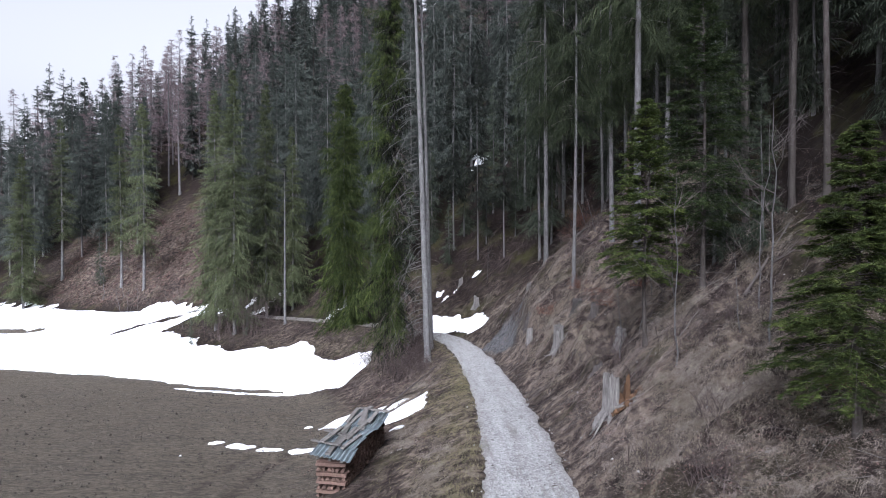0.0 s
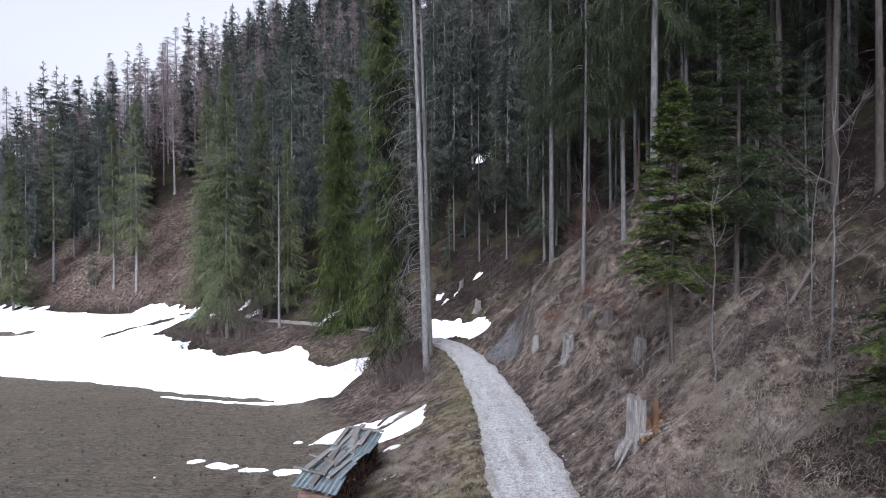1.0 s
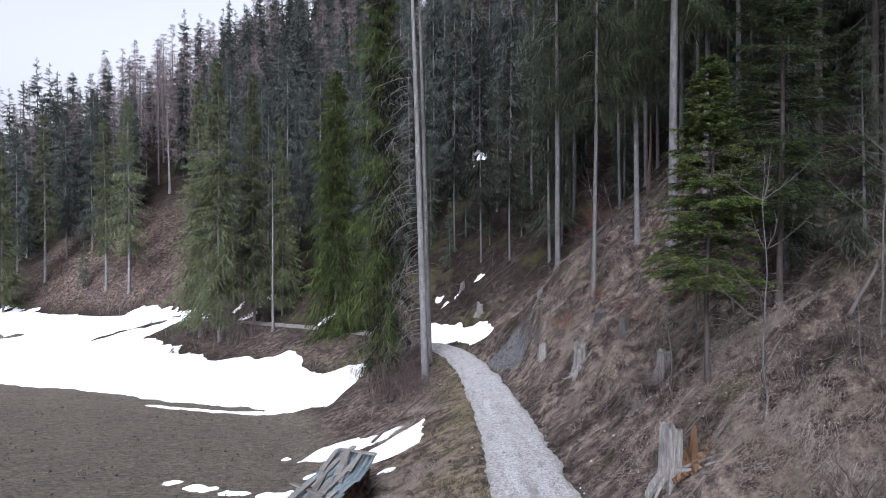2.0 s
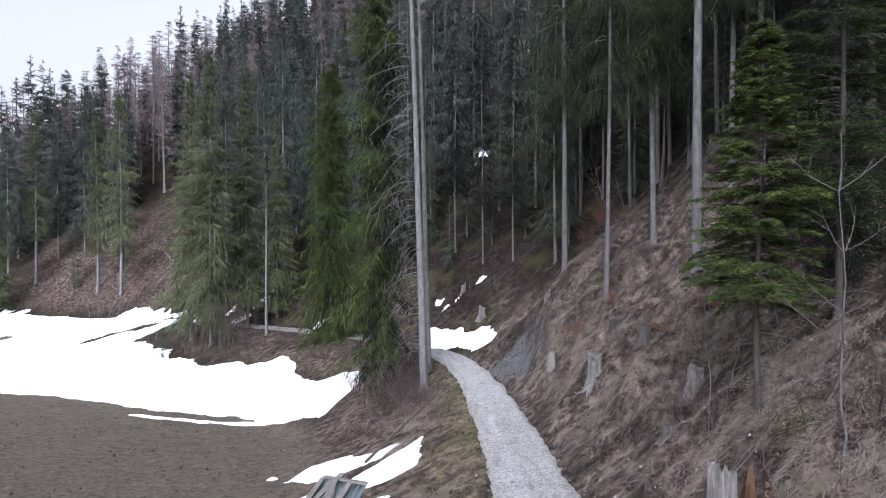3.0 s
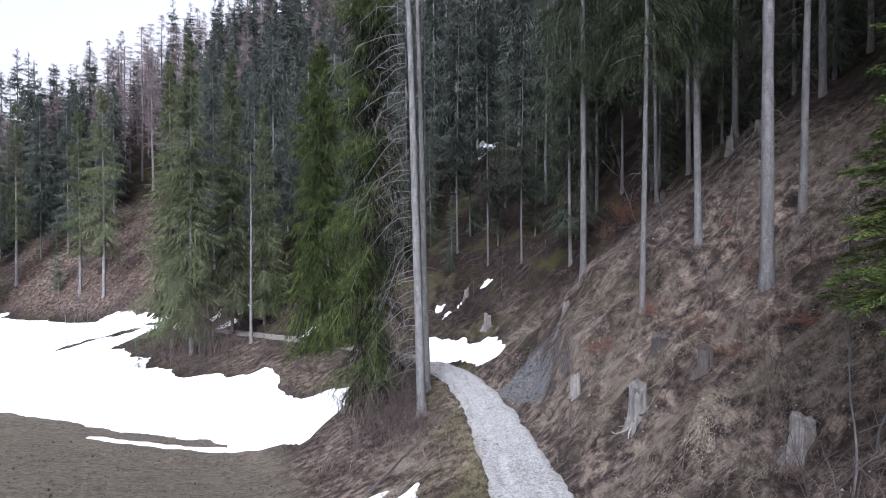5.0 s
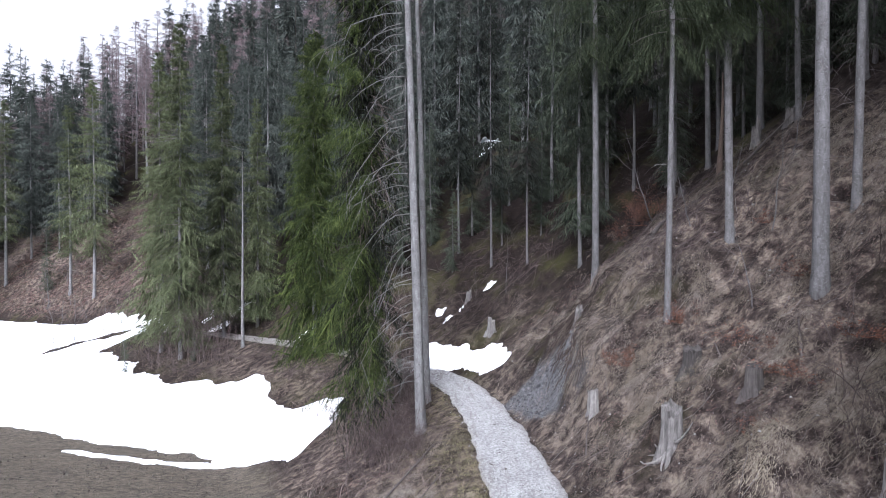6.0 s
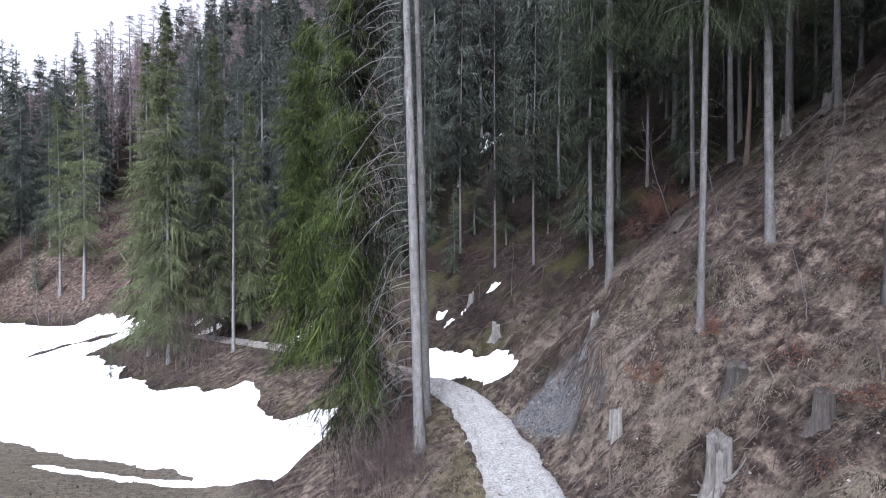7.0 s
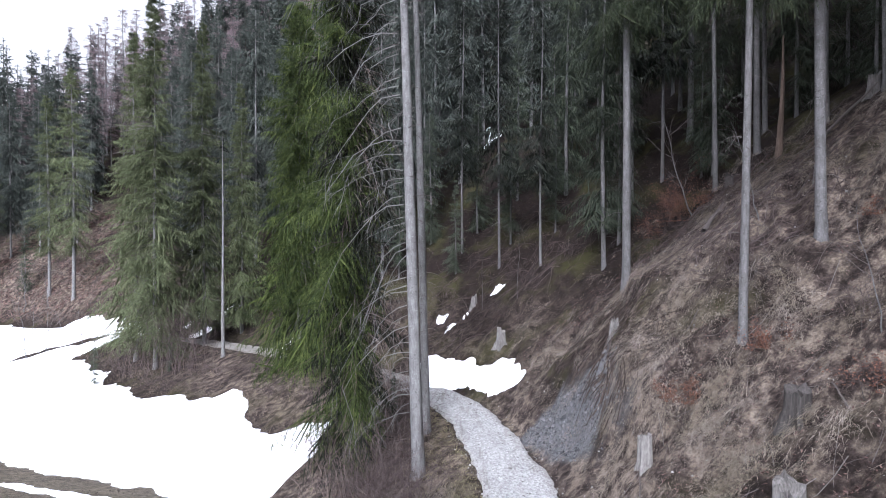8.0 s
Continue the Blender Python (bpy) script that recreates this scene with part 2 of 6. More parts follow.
M_SHRUB = island_material("shrub_twigs", [(0.0, (0.036, 0.026, 0.025)), (0.6, (0.059, 0.045, 0.043)), (1.0, (0.095, 0.076, 0.071))])
M_BRAMBLE = island_material("dead_bramble_stems", [(0.0, (0.050, 0.038, 0.033)), (0.6, (0.096, 0.075, 0.066)), (1.0, (0.175, 0.145, 0.13))])
M_STRAW = island_material("dry_grass", [(0.0, (0.045, 0.036, 0.035)), (0.5, (0.125, 0.102, 0.091)), (1.0, (0.235, 0.197, 0.165))], scale=2.2, patch=(0.200, 0.168, 0.132))
M_VERGE = island_material("verge_grass", [(0.0, (0.078, 0.072, 0.036)), (0.5, (0.158, 0.141, 0.078)), (1.0, (0.225, 0.202, 0.128))])
M_LEAF = island_material("dead_leaves", [(0.0, (0.040, 0.025, 0.022)), (0.5, (0.095, 0.058, 0.050)), (1.0, (0.185, 0.125, 0.108))])
M_RUST = island_material("russet_beech_leaves", [(0.0, (0.060, 0.029, 0.021)), (0.5, (0.112, 0.053, 0.036)), (1.0, (0.170, 0.090, 0.060))])
M_STONE = island_material("grey_stones", [(0.0, (0.12, 0.117, 0.112)), (0.5, (0.20, 0.197, 0.19)), (1.0, (0.34, 0.336, 0.328))])
M_SHALE = island_material("shale_chips", [(0.0, (0.032, 0.032, 0.034)), (0.7, (0.081, 0.081, 0.085)), (1.0, (0.147, 0.147, 0.150))])
M_STUMP = wood_material("grey_stump_wood", (0.055, 0.050, 0.047), (0.225, 0.212, 0.200))
M_STUMP_DARK = wood_material("dark_stump_wood", (0.022, 0.019, 0.018), (0.075, 0.067, 0.062))
M_LOG = wood_material("split_firewood", (0.060, 0.036, 0.029), (0.160, 0.108, 0.085))
M_BOARD = wood_material("grey_board", (0.085, 0.078, 0.071), (0.202, 0.192, 0.179), (1, 0.12, 1))
M_SHEET = sheet_material()
M_ROT = island_material("rotten_orange_wood", [(0.0, (0.035, 0.022, 0.015)), (0.6, (0.085, 0.048, 0.027)), (1.0, (0.150, 0.086, 0.046))])


# ---- mesh helpers ----
def mesh_of(name, verts, faces, mats, index=None, smooth=False):
    me = bpy.data.meshes.new(name)
    verts, faces = np.asarray(verts, dtype=np.float32), np.asarray(faces, dtype=np.int32)
    k = faces.shape[1]
    me.vertices.add(len(verts))
    me.vertices.foreach_set("co", verts.ravel())
    me.loops.add(faces.size)
    me.loops.foreach_set("vertex_index", faces.ravel())
    me.polygons.add(len(faces))
    me.polygons.foreach_set("loop_start", np.arange(0, faces.size, k, dtype=np.int32))
    for m in mats if isinstance(mats, (list, tuple)) else [mats]:
        me.materials.append(m)
    if index is not None:
        me.polygons.foreach_set("material_index", np.asarray(index, dtype=np.int32))
    me.polygons.foreach_set("use_smooth", np.full(len(faces), smooth))
    me.update(calc_edges=True)
    return me


def merge(pieces):
    """One vertex and one face array from several."""
    vs, fs, at = [], [], 0
    for v, f in pieces:
        vs.append(v)
        fs.append(f + at)
        at += len(v)
    return np.concatenate(vs), np.concatenate(fs)


def part(name, data, parent, label=""):
    ob = new(name, data)
    ob.parent = parent
    return tagged(ob, label)


def kites(base, way, side, length, width, sag=0.0):
    """Slim folded blades, four corners each."""
    n = len(base)
    length, width = np.broadcast_to(length, n)[:, None], np.broadcast_to(width, n)[:, None]
    mid = base + way * length * 0.45
    mid[:, 2] += np.broadcast_to(sag, n) * 0.5
    tip = base + way * length
    tip[:, 2] -= np.broadcast_to(sag, n)
    up = np.cross(way, side)
    v = np.stack([base, mid + side * width + up * width * 0.3, tip, mid - side * width + up * width * 0.3], 1).reshape(-1, 3)
    i = np.arange(n)[:, None] * 4
    return v, np.concatenate([i + [0, 1, 3], i + [1, 2, 3]], 1).reshape(-1, 3)


def spikes(base, way, side, length, width):
    """Slim pointed sprays, three corners each."""
    n = len(base)
    length, width = np.broadcast_to(length, n)[:, None], np.broadcast_to(width, n)[:, None]
    v = np.stack([base + side * width, base - side * width + way * length * 0.15, base + way * length], 1).reshape(-1, 3)
    return v, np.arange(n * 3).reshape(-1, 3)


def tubes(paths, radii, sides=3):
    """Tapered round sticks: paths (n, k, 3), radii (n, k); triangles."""
    n, k, _ = paths.shape
    t = np.gradient(paths, axis=1)
    t /= np.linalg.norm(t, axis=2, keepdims=True) + 1e-9
    ref = np.where(np.abs(t[..., 2:3]) > 0.9, [1.0, 0, 0], [0, 0, 1.0])
    a = np.cross(t, ref)
    a /= np.linalg.norm(a, axis=2, keepdims=True) + 1e-9
    b = np.cross(t, a)
    ang = np.arange(sides) * 2 * np.pi / sides
    v = paths[:, :, None] + radii[:, :, None, None] * (np.cos(ang)[:, None] * a[:, :, None] + np.sin(ang)[:, None] * b[:, :, None])
    v = v.reshape(-1, 3)
    i, j, s = np.meshgrid(np.arange(n), np.arange(k - 1), np.arange(sides), indexing="ij")
    p = (i * k + j) * sides + s
    q = (i * k + j) * sides + (s + 1) % sides
    f = np.stack([p, q, q + sides, p, q + sides, p + sides], -1).reshape(-1, 3)
    return v, f


def unit(v):
    return v / (np.linalg.norm(v, axis=-1, keepdims=True) + 1e-9)


# ---- the lie of the land ----
ROAD = np.array([(-6, -25, 4.2), (-2, -10, 3.2), (0, 0, 2.5), (1.2, 6, 2.1), (1.98, 13.2, 1.6), (2.33, 19.2, 1.2), (2.38, 24.9, 0.75), (2.23, 31, 0.35),
                 (1.75, 37.2, 0.15), (0.3, 43.6, 0.1), (-4, 50.5, -0.1), (-10, 57, -0.5), (-15.6, 63, -1.0), (-25, 71, -1.6), (-38, 80, -2.6),
                 (-53, 88, -3.3), (-72, 95, -3.6), (-104, 106, -3.6), (-260, 150, -3.6)], dtype=float)
HALF_ROAD = 1.12


def spline(points, per=14):
    out = []
    p = np.vstack([2 * points[0] - points[1], points, 2 * points[-1] - points[-2]])
    for i in range(1, len(p) - 2):
        u = np.linspace(0, 1, per, endpoint=False)[:, None]
        a, b, c, d = p[i - 1:i + 3]
        out.append(0.5 * (2 * b + (c - a) * u + (2 * a - 5 * b + 4 * c - d) * u**2 + (3 * b - a - 3 * c + d) * u**3))
    return np.vstack(out + [points[-1:]])


LINE = spline(ROAD)
LINE_T = unit(np.gradient(LINE[:, :2], axis=0))


def wave(x, y, size, seed):
    """Smooth value noise between -1 and 1."""
    u, v = x / size, y / size
    i, j = np.floor(u).astype(np.int64), np.floor(v).astype(np.int64)
    fu, fv = u - i, v - j
    fu, fv = fu * fu * (3 - 2 * fu), fv * fv * (3 - 2 * fv)

    def h(a, b):
        k = (a * 374761393 + b * 668265263 + seed * 1442695041) & 0x7FFFFFFF
        k = ((k ^ (k >> 13)) * 1274126177) & 0x7FFFFFFF
        return ((k ^ (k >> 16)) & 0xFFFF) / 32767.5 - 1

    return (h(i, j) * (1 - fu) + h(i + 1, j) * fu) * (1 - fv) + (h(i, j + 1) * (1 - fu) + h(i + 1, j + 1) * fu) * fv


def step(a, b, x):
    t = np.clip((x - a) / (b - a), 0, 1)
    return t * t * (3 - 2 * t)


def beside(x, y):
    """Distance from the road's middle, positive uphill, and the road's height there."""
    x, y = np.atleast_1d(np.asarray(x, float)), np.atleast_1d(np.asarray(y, float))
    d, zr = np.empty(x.shape), np.empty(x.shape)
    for s in range(0, len(x), 20000):
        px, py = x[s:s + 20000, None], y[s:s + 20000, None]
        i = ((px - LINE[:, 0])**2 + (py - LINE[:, 1])**2).argmin(1)
        dx, dy = px[:, 0] - LINE[i, 0], py[:, 0] - LINE[i, 1]
        t = LINE_T[i]
        along = dx * t[:, 0] + dy * t[:, 1]
        side = dx * t[:, 1] - dy * t[:, 0]
        d[s:s + 20000] = np.where(np.abs(along) > 2.5, np.copysign(np.hypot(dx, dy), side), side)
        j = np.clip(i + np.where(along > 0, 1, -1), 0, len(LINE) - 1)
        gap = np.hypot(LINE[j, 0] - LINE[i, 0], LINE[j, 1] - LINE[i, 1]) + 1e-6
        zr[s:s + 20000] = LINE[i, 2] + (LINE[j, 2] - LINE[i, 2]) * np.clip(np.abs(along) / gap, 0, 1)
    return d, zr


def field_height(x, y):
    yy = np.clip(y, -20, 400)
    return 1.12 - 0.014 * np.clip(x, -150, 60) - 0.12 * np.minimum(yy, 46) - 0.06 * np.clip(yy - 46, 0, 60)


def scarp(x, y):
    """Distance from the broken edge above the shale cut, positive uphill, and the place along it."""
    dx, dy = x - 6.2, y - 38.2
    out = dx * 0.948 - dy * 0.319 + 0.75 * wave(x, y, 2.1, 71) + 0.28 * wave(x, y, 0.6, 72)
    return out, dx * 0.319 + dy * 0.948


def land(x, y, rough=True):
    x, y = np.atleast_1d(np.asarray(x, float)), np.atleast_1d(np.asarray(y, float))
    d, zr = beside(x, y)
    u = np.clip(d - HALF_ROAD - 0.1, 0, None)
    k = 0.52 + 0.34 * step(11, 15.5, y) + 0.16 * step(18, 30, y) - 0.20 * step(38, 50, y)
    hill = k * np.minimum(u, 14) + (0.85 - 0.10 * step(-50, -10, x)) * np.clip(u - 14, 0, None)
    hill = hill + 1.25 * np.exp(-((y - 36.2) / 3.6)**2) * step(0.6, 2.2, u) * step(16, 6, u)
    top = np.clip(105 + 0.85 * x, 9, 170)
    hill = np.where(hill > top - 12, top - 12 + 12 * np.tanh((hill - top + 12) / 14), hill)
    v = np.clip(-d - HALF_ROAD - 0.25, 0, None)
    bank = zr - 0.40 * v
    f = field_height(x, y)
    low = np.logaddexp(bank * 4, f * 4) / 4
    s_out, s_on = scarp(x, y)
    hill = hill + 0.55 * step(-0.15, 0.3, s_out) * step(6.5, 4.0, np.abs(s_on)) * step(7, 1.5, s_out)
    hill = hill + 0.60 * np.exp(-((x - 5.95)**2 + (y - 24.1)**2) / 0.35)
    z = np.where(d > 0, zr + hill, np.where(v > 0, np.where(low > zr, zr + (f - zr) * step(0, 6, v), low), zr))
    if rough:
        a = step(0.1, 1.6, u)
        z = z + a * (0.36 * wave(x, y, 3.1, 3) + 0.40 * (0.45 - np.abs(wave(x, y, 1.3, 5))) + 0.20 * wave(x, y, 0.55, 7) + 0.07 * wave(x, y, 0.27, 8)) + step(10, 40, u) * 1.2 * wave(x, y, 17, 9)
        c = step(0.2, 2.0, v)
        z = z + c * (0.05 * wave(x, y, 1.7, 11) + 0.035 * wave(x, y, 0.5, 12)) + 0.012 * wave(x, y, 0.35, 13)
        z = z - 0.07 * ruts(x, y)
        z = z - 0.05 * step(HALF_ROAD + 0.1, HALF_ROAD - 0.2, np.abs(d))
    return z


def land_at(x, y):
    return float(land(x, y)[0])


def gully_x(y):
    """The middle of the bare gully on the hill behind the meadow."""
    return -44.5 - 0.28 * (y - 90)


def ruts(x, y):
    """Two wheel marks pressed into the soft meadow beside the woodpile."""
    u = (x + 6.65) * 0.993 - (y - 24.8) * 0.12 + 0.15 * wave(x, y, 2.5, 44)
    ends = step(26.5, 24.5, y) * step(8, 12, y)
    return ends * (np.exp(-(u / 0.22)**2) + 0.7 * np.exp(-((u + 1.5) / 0.25)**2)) * (0.6 + 0.4 * wave(x, y, 0.7, 45))


def shale_zone(x, y):
    a, b = (x - 4.05) * 0.948 + (y - 37.0) * 0.319, (y - 37.0) * 0.948 - (x - 4.05) * 0.319
    streaks = 0.4 * wave(x * 0.6, y * 1.5, 0.9, 21) + 0.35 * wave(x, y, 0.35, 22) + 0.25 * wave(x, y, 1.6, 23)
    e = (a / 1.05)**2 + (b / 2.6)**2 + streaks
    return 0.9 * step(1.15, 0.35, e)


def straw_zone(x, y, d):
    # straw ends nearer the track below y 24; dark litter there paints canopy shade
    near = step(46, 36, y) * step(10.0 + 5.5 * step(24, 31, y), 5.5 + 5.0 * step(24, 31, y), d) + 0.7 * step(84, 62, y + 0.3 * np.abs(x)) * step(8, 4, np.abs(d)) * np.where(d > 0, 0.5, 1.0)
    near = near + 0.8 * step(20, 9, np.abs(x - gully_x(y) + 6)) * step(1, 4, d) * step(78, 84, y) * step(116, 106, y)
    spots = step(-0.75, 0.05, wave(x, y, 2.3, 31) + 0.6 * wave(x, y, 0.8, 32))
    out, on = scarp(x, y)
    torn = np.exp(-(((out + 0.2) / 1.4)**2 + ((on + 0.4) / 3.2)**2)) + 0.9 * np.exp(-(((out + 1.9) / 1.2)**2 + ((on - 1.6) / 2.2)**2))
    return np.clip(near, 0, 1) * (0.35 + 0.65 * spots) * step(0.6, 1.4, np.abs(d)) * (1 - 0.9 * np.clip(torn * 1.3, 0, 1))


def axis_steps(*runs):
    """Coordinates with their own spacing run by run: start, (end, step)..."""
    out = [runs[0]]
    for end, gap in runs[1:]:
        while out[-1] < end - 1e-6:
            out.append(min(out[-1] + gap, end))
    return np.array(out)


def build_ground():
    xs = axis_steps(-700, (-300, 50), (-130, 10), (-60, 3), (-20, 1.0), (-10, 0.4), (2.5, 0.2), (14.5, 0.13), (25, 0.6), (60, 1.5), (150, 6), (400, 30))
    ys = axis_steps(-150, (-20, 12), (6, 1.5), (10, 0.4), (45, 0.13), (60, 0.5), (110, 1.2), (200, 3), (500, 25), (900, 60))
    gx, gy = np.meshgrid(xs, ys)
    x, y = gx.ravel(), gy.ravel()
    z = land(x, y)
    d, _ = beside(x, y)
    nx, ny = len(xs), len(ys)
    i = (np.arange(ny - 1)[:, None] * nx + np.arange(nx - 1)).ravel()
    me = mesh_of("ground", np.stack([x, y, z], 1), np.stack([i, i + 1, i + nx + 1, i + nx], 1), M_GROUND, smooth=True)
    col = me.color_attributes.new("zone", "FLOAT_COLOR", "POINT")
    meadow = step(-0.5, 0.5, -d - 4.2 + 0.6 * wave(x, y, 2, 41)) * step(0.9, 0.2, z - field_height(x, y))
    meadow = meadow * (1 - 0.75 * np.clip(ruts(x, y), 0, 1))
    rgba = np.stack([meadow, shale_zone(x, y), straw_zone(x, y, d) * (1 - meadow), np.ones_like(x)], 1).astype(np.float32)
    col.data.foreach_set("color", rgba.ravel())
    return tagged(new("ground", me), "brown meadow and steep straw-covered forest slope", "ground", kind="structure")


def build_road():
    keep = LINE[(LINE[:, 1] > -24) & (LINE[:, 0] > -100)]
    dense = spline(keep[::4], 24)
    t = unit(np.gradient(dense[:, :2], axis=0))
    nrm = np.stack([t[:, 1], -t[:, 0]], 1)
    cols = np.linspace(-1, 1, 21)
    vs = []
    for c in cols:
        edge = 1 + (0.13 * wave(dense[:, 0], dense[:, 1] + 9 * np.sign(c), 1.6, 51) + 0.075 * wave(dense[:, 0], dense[:, 1] + 9 * np.sign(c), 0.3, 52)) * abs(c)**3
        off = c * HALF_ROAD * edge
        px, py = dense[:, 0] + nrm[:, 0] * off, dense[:, 1] + nrm[:, 1] * off
        rut = -0.035 * np.exp(-((abs(c) - 0.52) / 0.16)**2)
        pz = dense[:, 2] + 0.045 - 0.075 * abs(c)**6 + rut + 0.014 * wave(px, py, 0.5, 53) + 0.008 * wave(px, py, 0.2, 54)
        vs.append(np.stack([px, py, pz], 1))
    v = np.stack(vs, 1).reshape(-1, 3)
    n, k = len(dense), len(cols)
    i = (np.arange(n - 1)[:, None] * k + np.arange(k - 1)).ravel()
    me = mesh_of("road", v, np.stack([i, i + 1, i + k + 1, i + k], 1), M_GRAVEL, smooth=True)
    spoil = np.stack([0.75 * step(46, 54, dense[:, 1] - 0.6 * dense[:, 0]) + 0.55 * abs(c)**4 + 0.16 * math.exp(-(c / 0.22)**2) for c in cols], 1).ravel()
    col = me.color_attributes.new("spoil", "FLOAT_COLOR", "POINT")
    col.data.foreach_set("color", np.repeat(np.clip(spoil, 0, 1), 4).astype(np.float32))
    return tagged(new("road", me), "pale grey gravel forest track with worn ruts", "road", kind="structure")


build_ground()
build_road()


# ---- trees ----
def trunk_geo(h, r, seed, sides=9, rings=14, flare=1.3, lean=0.0, top=0.06):
    """A tapered, slightly crooked trunk with a root flare, from 0.5 m under the ground."""
    rng = np.random.default_rng(seed)
    z = np.concatenate([[-0.5, 0.0, 0.15, 0.4, 0.9], np.linspace(1.8, h, rings)])
    rad = r * ((1 - z / h).clip(0) * (1 - top) + top)
    rad = rad * np.where(z < 0.9, 1 + (flare - 1) * np.exp(-z.clip(0) / 0.28), 1)
    ph, am = rng.uniform(0, 6.3, 2), rng.uniform(0.02, 0.10)
    x = am * np.sin(z / h * 5 + ph[0]) - am * np.sin(ph[0]) + lean * z
    y = am * np.cos(z / h * 4 + ph[1]) - am * np.cos(ph[1])
    v, f = tubes(np.stack([x, y, z], 1)[None], rad[None], sides)
    ring = np.arange(len(v)) // sides
    v[:, :2] += (rng.normal(0, 0.05, (len(v), 2)) * rad[ring][:, None])
    return v, f


def stubs_geo(h0, h1, r, n, seed, length=(0.3, 1.6), droop=0.5, side=None, thick=0.014, knots=5, twigs=0):
    """Dead side branches on a trunk, with a downward bow; side: the azimuth in radians that they favour."""
    rng = np.random.default_rng(seed)
    h = rng.uniform(h0, h1, n)
    az = rng.uniform(0, 2 * np.pi, n) if side is None else rng.normal(side, 0.6, n)
    ln = rng.uniform(*length, n)
    s = np.linspace(0, 1, knots)
    out = np.stack([np.cos(az), np.sin(az)], 1)
    drop = droop * rng.uniform(0.6, 1.3, n)
    rise = rng.uniform(-0.1, 0.25, n)
    p = np.zeros((n, knots, 3))
    bend = rng.normal(0, 0.12, (n, knots, 2)) * s[None, :, None] * ln[:, None, None] * 0.5
    p[..., :2] = out[:, None] * (r * 0.6 + ln[:, None] * (s - 0.25 * drop[:, None] * s**2))[..., None] + bend
    p[..., 2] = h[:, None] + ln[:, None] * (rise[:, None] * s - drop[:, None] * s**1.7)
    th = thick * (0.5 + ln / length[1])
    geo = [tubes(p, th[:, None] * (1 - 0.8 * s)[None], 3)]
    if twigs:
        m = n * twigs
        i = rng.integers(0, n, m)
        k = rng.integers(1, knots - 1, m)
        base = p[i, k]
        way = unit(unit(p[i, k + 1] - base) * 0.7 + rng.normal(0, 0.5, (m, 3)) + [0, 0, -0.45])
        tl = ln[i] * rng.uniform(0.12, 0.38, m)
        q = base[:, None] + way[:, None] * (tl[:, None] * np.linspace(0, 1, 3))[..., None]
        q[:, 2, 2] -= tl * 0.15
        geo.append(tubes(q, np.full((m, 3), 1.0) * thick * 0.35 * np.array([1, 0.7, 0.2]), 3))
    return merge(geo)


